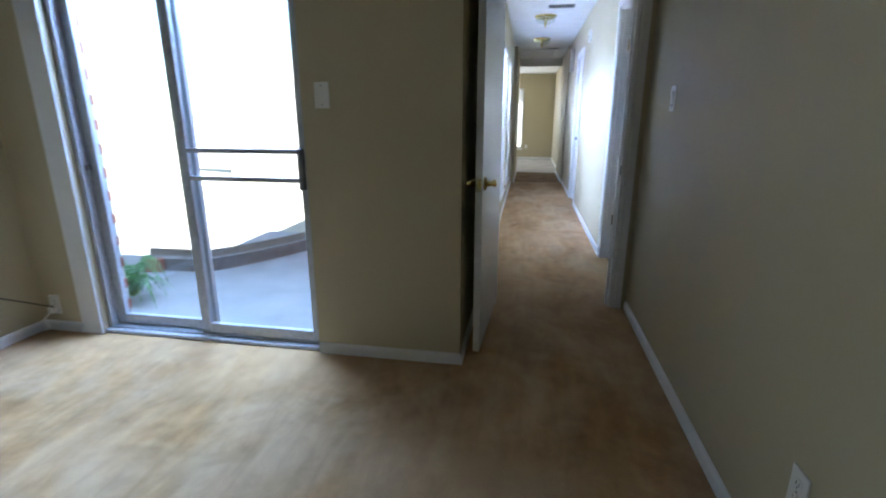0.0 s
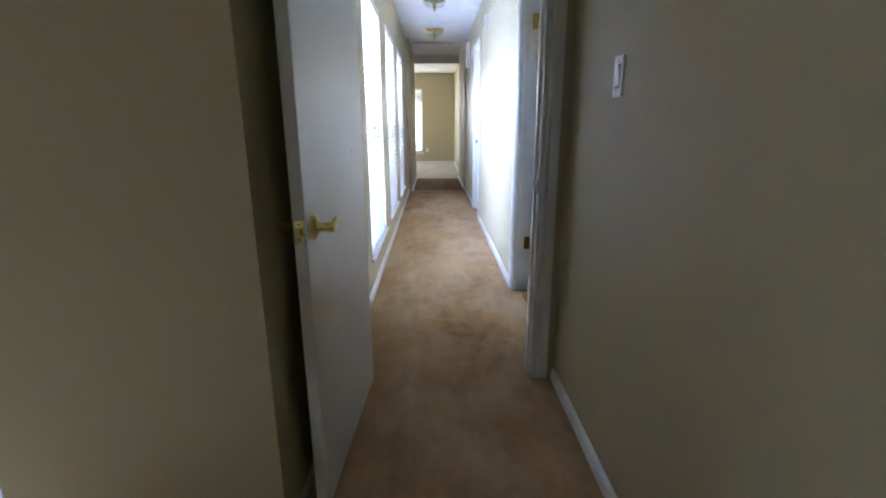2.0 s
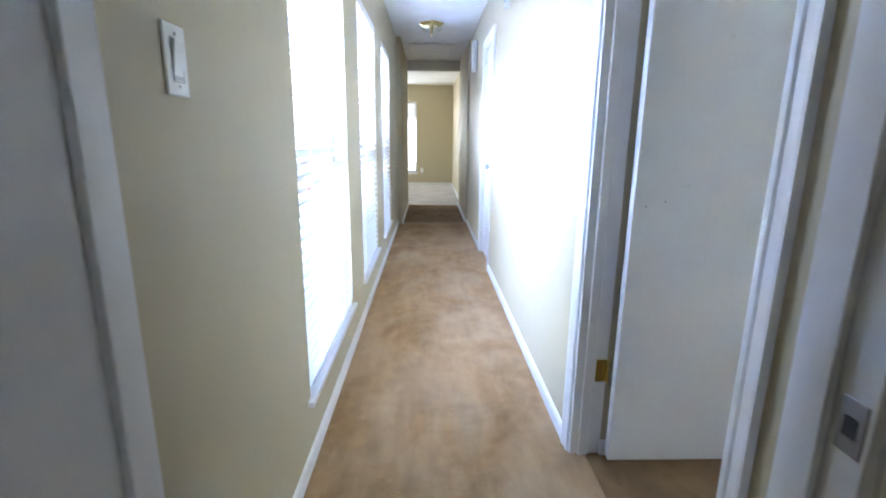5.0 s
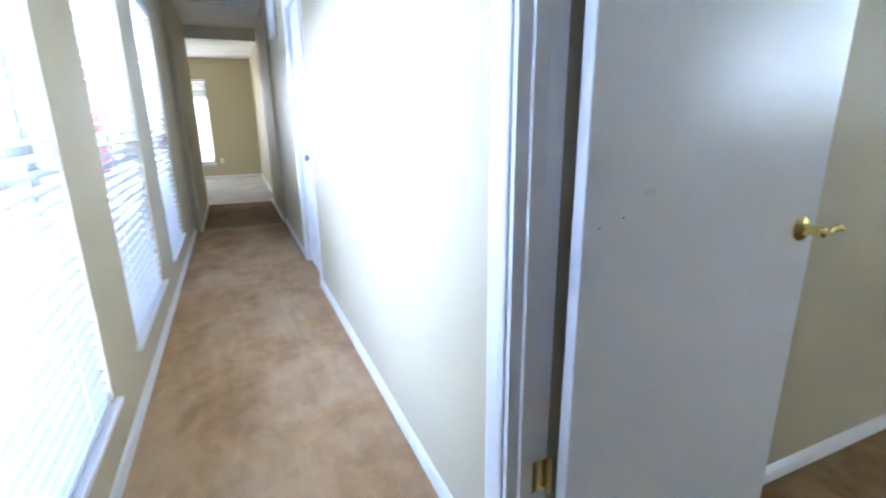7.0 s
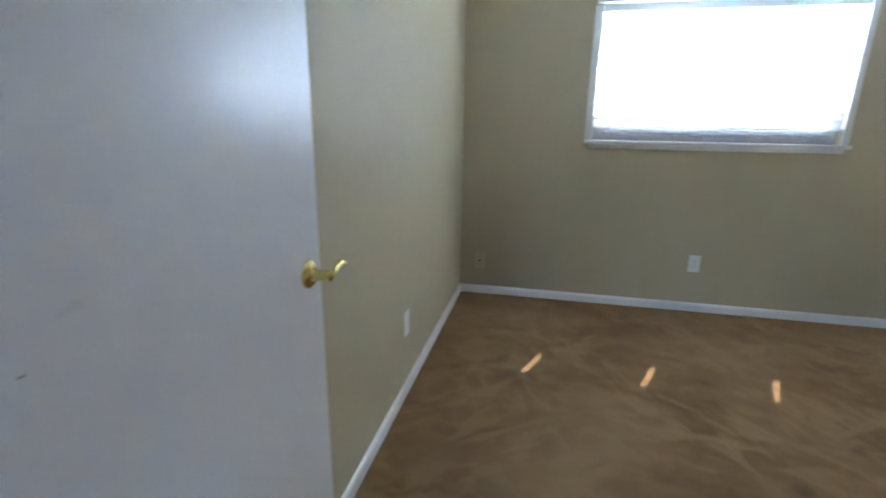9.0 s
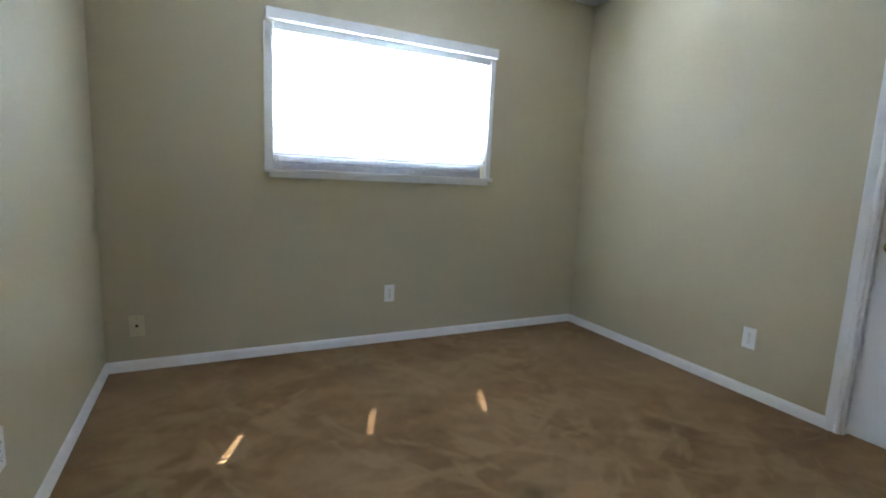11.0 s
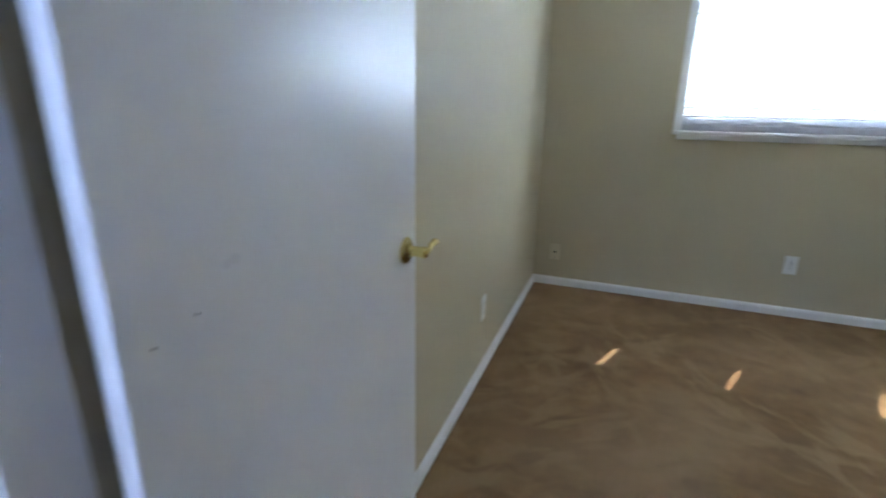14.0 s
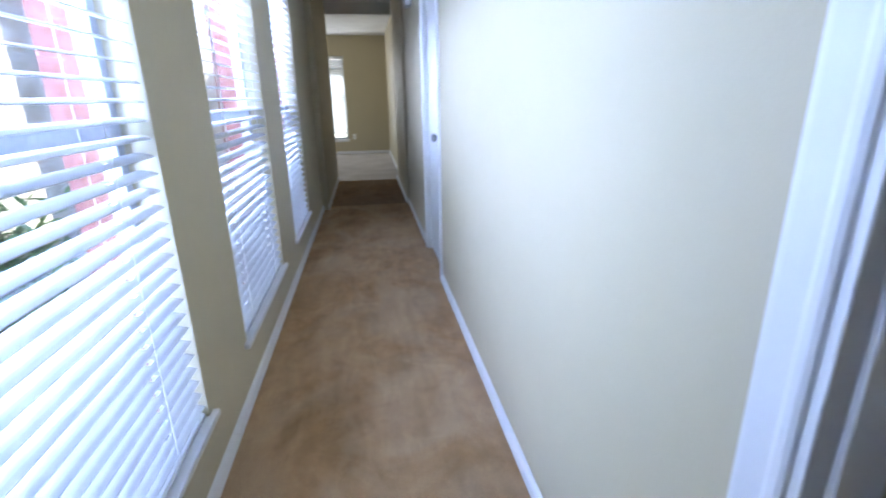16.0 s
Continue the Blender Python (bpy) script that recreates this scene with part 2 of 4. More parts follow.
# ---- mesh helpers ----
def box(bm, x0, x1, y0, y1, z0, z1, bevel=0.0, segs=1):
    vs = [bm.verts.new((x, y, z)) for x in (x0, x1) for y in (y0, y1) for z in (z0, z1)]
    fs = [bm.faces.new([vs[i] for i in q]) for q in ((0, 1, 3, 2), (4, 6, 7, 5), (0, 4, 5, 1), (2, 3, 7, 6), (0, 2, 6, 4), (1, 5, 7, 3))]
    if bevel:
        es = {e for f in fs for e in f.edges}
        bmesh.ops.bevel(bm, geom=list(es), offset=bevel, segments=segs, affect="EDGES", profile=0.5)
    return bm


def B(x0, x1, y0, y1, z0, z1, bevel=0.0, segs=1):
    return box(bmesh.new(), x0, x1, y0, y1, z0, z1, bevel, segs)


def lathe(bm, profile, m=None, steps=24, squash=None):
    """Turns (radius, height) pairs about z, then moves by m."""
    m = m or Matrix()
    rings = []
    for r, z in profile:
        ring = []
        for i in range(steps):
            a = 2 * math.pi * i / steps
            k = squash(a, z) if squash else 1.0
            ring.append(bm.verts.new(m @ Vector((r * k * math.cos(a), r * k * math.sin(a), z))))
        rings.append(ring)
    for a, b in zip(rings, rings[1:]):
        for i in range(steps):
            j = (i + 1) % steps
            bm.faces.new((a[i], a[j], b[j], b[i]))
    for ring, flip in ((rings[0], True), (rings[-1], False)):
        bm.faces.new(list(reversed(ring)) if flip else ring)
    return bm


def tube(bm, points, radii, steps=8, flat=1.0):
    """A tapering tube along points; flat squeezes it upright."""
    pts = [Vector(p) for p in points]
    if not isinstance(radii, (list, tuple)):
        radii = [radii] * len(pts)
    rings = []
    for i, p in enumerate(pts):
        d = (pts[min(i + 1, len(pts) - 1)] - pts[max(i - 1, 0)]).normalized()
        side = d.cross(Vector((0, 0, 1)))
        side = side.normalized() if side.length > 1e-4 else Vector((1, 0, 0))
        up = side.cross(d).normalized()
        rings.append([bm.verts.new(p + radii[i] * (math.cos(a) * side + flat * math.sin(a) * up)) for a in (2 * math.pi * k / steps for k in range(steps))])
    for a, b in zip(rings, rings[1:]):
        for i in range(steps):
            j = (i + 1) % steps
            bm.faces.new((a[i], a[j], b[j], b[i]))
    bm.faces.new(rings[0]), bm.faces.new(list(reversed(rings[-1])))
    return bm


def mesh_of(name, bm, material, smooth=False):
    bmesh.ops.recalc_face_normals(bm, faces=bm.faces[:])
    me = bpy.data.meshes.new(name)
    bm.to_mesh(me)
    bm.free()
    me.materials.append(material)
    if smooth:
        me.shade_smooth()
        me.set_sharp_from_angle(angle=radians(38))
    return me


def part(name, bm, material, parent, label="", smooth=False):
    ob = new(name, mesh_of(name, bm, material, smooth))
    ob.parent = parent
    return tagged(ob, label)


def thing(name, m, label, category, group="", kind=""):
    ob = new(name)
    ob.empty_display_size = 0.1
    ob.matrix_world = m
    return tagged(ob, label, category, group, kind)


def solid(name, bm, material, label, category, kind="", group="", m=None, smooth=False):
    ob = new(name, mesh_of(name, bm, material, smooth))
    if m:
        ob.matrix_world = m
    return tagged(ob, label, category, group, kind)


def structure(name, bm, material, label, category):
    return solid(name, bm, material, label, category, "structure")


def wall(name, axis, u0, u1, w0, w1, label, z0=0.0, z1=2.44, holes=(), material=None):
    """A wall along an axis from u0 to u1, between w0 and w1 across, with holes (u0, u1, z0, z1)."""
    bm = bmesh.new()
    us = sorted({u0, u1, *(h[0] for h in holes), *(h[1] for h in holes)})
    zs = sorted({z0, z1, *(h[2] for h in holes), *(h[3] for h in holes)})
    def inside(u, z):
        return u0 < u < u1 and z0 < z < z1 and not any(h[0] < u < h[1] and h[2] < z < h[3] for h in holes)
    def put(u, w, z):
        return (u, w, z) if axis == "x" else (w, u, z)
    keep = {}
    def vert(u, w, z):
        k = (round(u, 5), round(w, 5), round(z, 5))
        if k not in keep:
            keep[k] = bm.verts.new(put(u, w, z))
        return keep[k]
    for a, b in zip(us, us[1:]):
        for c, d in zip(zs, zs[1:]):
            if not inside((a + b) / 2, (c + d) / 2):
                continue
            for w in (w0, w1):
                bm.faces.new([vert(a, w, c), vert(b, w, c), vert(b, w, d), vert(a, w, d)])
            for u, near in ((a, a - 1e-4), (b, b + 1e-4)):
                if not inside(near, (c + d) / 2):
                    bm.faces.new([vert(u, w0, c), vert(u, w1, c), vert(u, w1, d), vert(u, w0, d)])
            for z, near in ((c, c - 1e-4), (d, d + 1e-4)):
                if not inside((a + b) / 2, near):
                    bm.faces.new([vert(a, w0, z), vert(b, w0, z), vert(b, w1, z), vert(a, w1, z)])
    return structure(name, bm, material or WALL, label, "wall")


def base_run(axis, u0, u1, w, side, label="white painted baseboard along the carpet"):
    """Baseboard on a wall face at w, standing proud towards side (+1 or -1)."""
    bm = bmesh.new()
    prof = [(0.0, 0.0), (0.014, 0.0), (0.014, 0.040), (0.010, 0.051), (0.004, 0.057), (0.0, 0.058)]
    ends = []
    for u in (u0, u1):
        ends.append([bm.verts.new((u, w + side * d, z) if axis == "x" else (w + side * d, u, z)) for d, z in prof])
    k = len(prof)
    for i in range(k):
        j = (i + 1) % k
        bm.faces.new((ends[0][i], ends[0][j], ends[1][j], ends[1][i]))
    bm.faces.new(ends[0]), bm.faces.new(list(reversed(ends[1])))
    return structure("baseboard", bm, TRIM, label, "baseboard")


def casing_strip(bm, axis, u, dirn, w, side, z0, z1, width=0.06):
    """Moulded upright strip from u outward along dirn, on the face w."""
    prof = [(0.0, 0.0), (0.0, 0.009), (0.006, 0.013), (0.016, 0.013), (0.022, 0.010), (0.040, 0.014), (0.052, 0.017), (width, 0.017), (width, 0.0)]
    ends = []
    for z in (z0, z1):
        ends.append([bm.verts.new((u + dirn * d, w + side * h, z) if axis == "x" else (w + side * h, u + dirn * d, z)) for d, h in prof])
    k = len(prof)
    for i in range(k):
        j = (i + 1) % k
        bm.faces.new((ends[0][i], ends[0][j], ends[1][j], ends[1][i]))
    bm.faces.new(ends[0]), bm.faces.new(list(reversed(ends[1])))


def head_strip(bm, axis, u0, u1, w, side, z, width=0.06):
    prof = [(0.0, 0.0), (0.0, 0.009), (0.006, 0.013), (0.016, 0.013), (0.022, 0.010), (0.040, 0.014), (0.052, 0.017), (width, 0.017), (width, 0.0)]
    ends = []
    for u in (u0, u1):
        ends.append([bm.verts.new((u, w + side * h, z + d) if axis == "x" else (w + side * h, u, z + d)) for d, h in prof])
    k = len(prof)
    for i in range(k):
        j = (i + 1) % k
        bm.faces.new((ends[0][i], ends[0][j], ends[1][j], ends[1][i]))
    bm.faces.new(ends[0]), bm.faces.new(list(reversed(ends[1])))


def door_frame(name, axis, u0, u1, w0, w1, top, label, faces=(1, 1), stop=None):
    """Jambs with a stop bead in an opening u0..u1 of a wall w0..w1, casing on the chosen faces."""
    fr = tagged(new(name), label, "door frame", kind="structure")
    sw = (lambda bm, a, b, c, d, e, f: box(bm, a, b, c, d, e, f, 0.0015)) if axis == "x" else (lambda bm, a, b, c, d, e, f: box(bm, c, d, a, b, e, f, 0.0015))
    t = 0.02
    for nm, a, b in (("jamb", u0 - 0.001, u0 + t), ("jamb", u1 - t, u1 + 0.001)):
        part(nm, sw(bmesh.new(), a, b, w0 - 0.002, w1 + 0.002, 0.0, top), TRIM, fr)
    part("head_jamb", sw(bmesh.new(), u0 + t, u1 - t, w0 - 0.002, w1 + 0.002, top - t, top + 0.001), TRIM, fr)
    if stop is not None:
        for a, b in ((u0 + t, u0 + t + 0.011), (u1 - t - 0.011, u1 - t)):
            part("stop_bead", sw(bmesh.new(), a, b, stop, stop + 0.034, 0.0, top - t), TRIM, fr)
    for w, side, on in ((w0, -1, faces[0]), (w1, 1, faces[1])):
        if not on:
            continue
        for u, d in ((u0 + 0.006, -1), (u1 - 0.006, 1)):
            bm = bmesh.new()
            casing_strip(bm, axis, u, d, w, side, 0.0, top + 0.06 - 0.006)
            part("casing", bm, TRIM, fr)
        bm = bmesh.new()
        head_strip(bm, axis, u0 + 0.006, u1 - 0.006, w, side, top - 0.006)
        part("casing", bm, TRIM, fr)
    return fr


def lever_set(parent, m, way):
    """Brass lever on a round rose; z of m points out of the door, way is +1 or -1 along x of m."""
    bm = lathe(bmesh.new(), [(0.0335, 0.0), (0.0335, 0.003), (0.031, 0.007), (0.024, 0.011), (0.016, 0.013), (0.0135, 0.020), (0.0125, 0.032), (0.0135, 0.044), (0.0145, 0.050), (0.012, 0.057), (0.005, 0.060)], m, 28)
    rose = part("rose", bm, BRASS, parent, "round brass rose", True)
    pts, rad = [], []
    for i in range(23):
        s = i / 22
        x = 0.004 + 0.108 * s
        k = min(1.0, max(0.0, (s - 0.38) / 0.24))
        y = -0.004 * math.sin(min(1.0, s / 0.5) * math.pi) - 0.012 * s + 0.008 * k * k * (3 - 2 * k) + 0.003 * math.sin(max(0.0, s - 0.73) / 0.27 * math.pi)
        z = 0.049 - 0.014 * s
        pts.append(m @ Vector((way * x, y, z)))
        rad.append(0.0085 - 0.0022 * math.sin(min(1, s * 1.6) * math.pi) + (0.0012 if s > 0.8 else 0))
    part("lever", tube(bmesh.new(), pts, rad, 10), BRASS, rose, "curved brass lever", True)
    return rose


def flush_door(name, label, m, width, height=2.02, thick=0.035):
    """Flush leaf; local x from the hinge edge to the free edge, y through the thickness, z up."""
    d = thing(name, m, label, "door")
    part("leaf", B(0, width, 0, thick, 0.012, height, 0.002), DOORP, d)
    return d


def hinge(parent, x, y, z, along):
    """Butt hinge: knuckle and a leaf lying in the y direction."""
    bm = bmesh.new()
    for k in range(5):
        lathe(bm, [(0.0055, 0.0005), (0.006, 0.001), (0.006, 0.017), (0.0055, 0.0175)], Matrix.Translation((x, y, z - 0.045 + 0.018 * k)), 10)
    lathe(bm, [(0.002, 0), (0.005, 0.003), (0.003, 0.007)], Matrix.Translation((x, y, z + 0.045)), 8)
    part("hinge", bm, BRASS, parent, "brass butt hinge", True)
    part("hinge_leaf", B(x - 0.040, x, y + along, y + along + 0.0025, z - 0.045, z + 0.045, 0.001), BRASS, parent, "brass hinge leaf")


# ---- shell: floors ----
LX, RX = 0.0, 0.98          # hall faces
W1Y = 0.38                  # living room wall with the sliding door
ROOM_L, ROOM_BACK = -2.46, -3.6
BX, BY0, BY1 = 4.195, -0.675, 2.479   # bedroom
FY0, FY1 = 9.40, 13.12      # far room
DOOR_SEAM = 1.345           # carpet join under the hall door
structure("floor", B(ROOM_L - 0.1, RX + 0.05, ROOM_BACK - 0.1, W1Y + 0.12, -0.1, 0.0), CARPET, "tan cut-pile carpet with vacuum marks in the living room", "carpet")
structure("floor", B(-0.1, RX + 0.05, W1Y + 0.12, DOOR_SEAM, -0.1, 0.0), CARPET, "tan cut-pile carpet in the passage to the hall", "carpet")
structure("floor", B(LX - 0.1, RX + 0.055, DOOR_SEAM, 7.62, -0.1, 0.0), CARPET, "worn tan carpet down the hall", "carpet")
structure("floor", B(LX - 0.1, RX + 0.055, 7.62, FY0, -0.1, -0.002), CARPET_END, "darker carpet past the seam, the hall end's dimness also in its tone", "carpet")
structure("floor", B(RX + 0.055, BX + 0.1, BY0 - 0.1, BY1 + 0.1, -0.1, 0.0), CARPET_BED_DIM, "carpet toned brown for the dimmer bedroom light, with stains and vacuum marks", "carpet")
structure("floor", B(-3.1, RX + 0.055, FY0, FY1 + 0.1, -0.1, 0.0), CARPET_FAR, "pale carpet of the far room", "carpet")

# ---- shell: walls ----
WINS = [(2.475, 3.475), (3.965, 4.90), (5.43, 6.29)]
WZ0, WZ1 = 0.245, 2.02
SL0, SL1, SLZ = -2.06, -0.738, 2.05
DA0, DA1, DAY0, DAY1 = 0.083, 0.894, 1.292, 1.402   # door at the hall's mouth
DB0, DB1 = 1.62, 2.497                              # bedroom doorway
R20, R21 = 5.13, 5.85                               # second door on the hall
DTOP = 2.04
wall("wall_living_front", "x", ROOM_L - 0.12, 0.012, W1Y, W1Y + 0.12, "beige painted wall with the patio door", holes=[(SL0, SL1, -0.1, SLZ)])
wall("wall_living_left", "y", ROOM_BACK, W1Y, ROOM_L - 0.12, ROOM_L, "beige painted living room wall")
wall("wall_living_back", "x", ROOM_L - 0.12, RX, ROOM_BACK - 0.12, ROOM_BACK, "beige painted living room wall")
wall("wall_living_right", "y", ROOM_BACK - 0.12, BY0 - 0.11, RX, RX + 0.11, "beige painted living room wall")
wall("wall_passage_left", "y", W1Y + 0.12, DAY0, -0.10, 0.012, "beige painted wall beside the open door")
wall("wall_hall_mouth", "x", -0.10, RX, DAY0, DAY1, "beige wall round the doorway into the hall", holes=[(DA0, DA1, -0.1, DTOP)])
wall("wall_hall_left", "y", DAY1, FY0 + 0.12, -0.12, LX, "beige painted hall wall with three tall windows", holes=[(a, b, WZ0, WZ1) for a, b in WINS])
wall("wall_hall_right", "y", BY0 - 0.11, FY0, RX, RX + 0.11, "pale beige painted hall wall", holes=[(DB0, DB1, -0.1, DTOP), (R20, R21, -0.1, DTOP)])
wall("wall_bedroom_window", "y", BY0 - 0.11, BY1 + 0.11, BX, BX + 0.12, "beige painted bedroom wall with the window", holes=[(0.201, 1.631, 1.125, 1.945)])
wall("wall_bedroom_left", "x", RX + 0.11, BX, BY1, BY1 + 0.11, "beige painted bedroom wall")
wall("wall_bedroom_closet", "x", RX + 0.11, BX, BY0 - 0.11, BY0, "beige painted bedroom wall with the closet door", holes=[(1.54, 2.30, -0.1, DTOP)])
wall("wall_far", "x", -3.1, 1.13, FY1, FY1 + 0.12, "olive beige end wall of the far room", holes=[(-0.635, 0.125, 0.32, 2.04)])
# The opening in this wall is unseen, added to let the side panel in.
wall("wall_far_left", "y", FY0 + 0.12, FY1, -3.1, -3.0, "beige wall of the far room", holes=[(10.0, 12.4, 0.4, 2.05)])
wall("wall_far_right", "y", FY0, FY1, 1.02, 1.13, "beige wall of the far room")
wall("wall_far_near", "x", -3.1, -0.12, FY0, FY0 + 0.12, "beige wall of the far room")
wall("wall_hall_jog_left", "y", 7.45, FY0 + 0.12, LX, 0.06, "beige wall where the hall narrows")
wall("wall_hall_jog_right", "y", 7.62, FY0, 0.957, RX, "beige wall where the hall narrows")
wall("wall_hall_header", "x", 0.06, 0.957, FY0, FY0 + 0.12, "white header over the hall's end", z0=2.28, z1=2.44, material=CEIL)
# closing walls of the spaces behind shut doors
wall("wall_closet_back", "x", RX + 0.11, BX, BY0 - 0.75, BY0 - 0.65, "plain closet wall")

# ---- ceilings and roof ----
structure("ceiling_living", B(ROOM_L - 0.12, RX + 0.11, ROOM_BACK - 0.12, DAY0, 2.44, 2.50), CEIL, "white sprayed-texture ceiling", "ceiling")
structure("ceiling_hall", B(-0.12, RX + 0.11, DAY0, FY0, 2.44, 2.50), CEIL, "white sprayed-texture hall ceiling", "ceiling")
structure("ceiling_bedroom", B(RX + 0.11, BX + 0.12, BY0 - 0.75, BY1 + 0.11, 2.44, 2.50), CEIL, "white sprayed-texture bedroom ceiling", "ceiling")
structure("ceiling_far", B(-3.1, RX + 0.11, FY0, FY1 + 0.12, 2.44, 2.50), CEIL, "white sprayed-texture ceiling of the far room", "ceiling")
structure("roof", B(ROOM_L - 0.5, 4.95, ROOM_BACK - 0.5, 0.95, 2.51, 2.62), SHINGLE, "dark shingle roof over the house", "roof")
structure("roof", B(-0.65, 4.95, 0.95, FY0 - 0.1, 2.51, 2.62), SHINGLE, "dark shingle roof over the house", "roof")
structure("roof", B(-3.6, 4.92, FY0 - 0.1, FY1 + 0.6, 2.51, 2.62), SHINGLE, "dark shingle roof over the house", "roof")

# ---- baseboards ----
base_run("x", ROOM_L, SL0 - 0.14, W1Y, -1)
base_run("x", SL1 + 0.005, 0.012, W1Y, -1)
base_run("y", ROOM_BACK, W1Y, ROOM_L, 1)
base_run("y", W1Y - 0.014, DAY0, 0.012, 1)
base_run("y", ROOM_BACK, DAY0 - 0.018, RX, -1)
base_run("x", ROOM_L, RX, ROOM_BACK, 1)
base_run("y", DAY1 + 0.018, 7.45, LX, 1)
base_run("y", DB1 + 0.056, R20 - 0.056, RX, -1)
base_run("y", R21 + 0.056, 7.62, RX, -1)
base_run("y", 7.45, FY0, 0.06, 1)
base_run("y", 7.62, FY0, 0.957, -1)
base_run("y", BY0, BY1, BX, -1)
base_run("x", RX + 0.11, BX - 0.014, BY1, -1)
base_run("x", 2.30 + 0.056, BX - 0.014, BY0, 1)
base_run("x", RX + 0.11, 1.54 - 0.056, BY0, 1)
base_run("y", BY0, DB0 - 0.056, RX + 0.11, 1)
base_run("x", -3.0, 1.02, FY1, -1)
base_run("y", FY0 + 0.01, FY1, 1.02, -1)

# ---- door frames ----
fr = door_frame("door_frame_hall", "x", DA0, DA1, DAY0, DAY1, DTOP, "white painted frame of the hall doorway", (1, 1), DAY0 + 0.045)
strike = part("strike_plate", B(DA1 - 0.0222, DA1 - 0.0195, DAY0 + 0.004, DAY0 + 0.036, 0.862, 0.924, 0.001), STEEL, fr, "worn strike plate painted over")
part("strike_hole", B(DA1 - 0.0230, DA1 - 0.0221, DAY0 + 0.012, DAY0 + 0.028, 0.882, 0.904), DARK, strike)
door_frame("door_frame_bedroom", "y", DB0, DB1, RX, RX + 0.11, DTOP, "white painted bedroom door frame with moulded casing", (1, 1), RX + 0.028)
door_frame("door_frame_side", "y", R20, R21, RX, RX + 0.11, DTOP, "white painted frame of the shut hall door", (1, 1), RX + 0.028)
door_frame("door_frame_closet", "x", 1.54, 2.30, BY0 - 0.11, BY0, DTOP, "white painted closet door frame", (0, 1))

# ---- doors ----
swing = math.degrees(math.atan2(0.500 - 1.284, 0.064 - 0.106))
d1 = flush_door("door_hall", "white flush door standing open, brass lever handle", pose(0.106, DAY0 - 0.008, 0, 0, 0, swing), 0.785)
face = Matrix.Translation((0.785 - 0.06, 0.035, 0.892)) @ Matrix(((1, 0, 0, 0), (0, 0, 1, 0), (0, 1, 0, 0), (0, 0, 0, 1)))
lever_set(d1, face, -1)
back = Matrix.Translation((0.785 - 0.06, 0.0, 0.892)) @ Matrix(((1, 0, 0, 0), (0, 0, -1, 0), (0, 1, 0, 0), (0, 0, 0, 1)))
lever_set(d1, back, -1)
part("latch_plate", B(0.784, 0.7875, 0.006, 0.029, 0.862, 0.922, 0.001), BRASS, d1, "brass latch plate in the door edge")
for sz in (0.872, 0.912):
    part("screw", lathe(bmesh.new(), [(0.0035, 0.0), (0.0035, 0.0006), (0.001, 0.001)], Matrix.Translation((0.7875, 0.0175, sz)) @ pose(0, 0, 0, 0, 90, 0), 8), STEEL, d1)
part("latch_bolt", B(0.787, 0.796, 0.011, 0.024, 0.882, 0.902, 0.003), BRASS, d1)

d2 = flush_door("door_bedroom", "white semi-gloss flush door swung open against the bedroom wall", pose(1.104, 2.418, 0), 0.775)
face2 = Matrix.Translation((0.775 - 0.06, 0.0, 0.900)) @ Matrix(((1, 0, 0, 0), (0, 0, -1, 0), (0, 1, 0, 0), (0, 0, 0, 1)))
lever_set(d2, face2, 1)
for hz in (0.35, 1.76):
    hinge(d2, -0.014, 0.044, hz, 0.011)
for nx, nz in ((0.042, 0.968), (0.105, 0.985)):
    part("scuff", lathe(bmesh.new(), [(0.0024, 0.0), (0.0024, 0.0006), (0.001, 0.001)], Matrix.Translation((nx, 0.0002, nz)) @ pose(0, 0, 0, 90), 8), STEEL, d2, "small dark nick in the paint")

d3 = flush_door("door_side", "white flush door shut in the hall wall", pose(RX + 0.062, R20 + 0.022, 0, 0, 0, 90), R21 - R20 - 0.044)
bm = lathe(bmesh.new(), [(0.030, 0.0), (0.030, 0.004), (0.014, 0.010), (0.011, 0.030), (0.022, 0.040), (0.026, 0.052), (0.022, 0.062), (0.006, 0.066)], Matrix.Translation((0.062, 0.035, 0.93)) @ pose(0, 0, 0, -90), 20)
part("knob", bm, STEEL, d3, "dark worn door knob", True)
d4 = flush_door("door_closet", "white flush closet door, shut, with a brass knob", pose(1.562, BY0 - 0.05, 0), 0.716)
bm = lathe(bmesh.new(), [(0.028, 0.0), (0.028, 0.003), (0.015, 0.008), (0.010, 0.014), (0.010, 0.026), (0.019, 0.034), (0.0245, 0.046), (0.0235, 0.056), (0.016, 0.063), (0.005, 0.065)], Matrix.Translation((0.716 - 0.06, 0.035, 0.90)) @ pose(0, 0, 0, -90), 24)
part("knob", bm, BRASS, d4, "round brass knob", True)


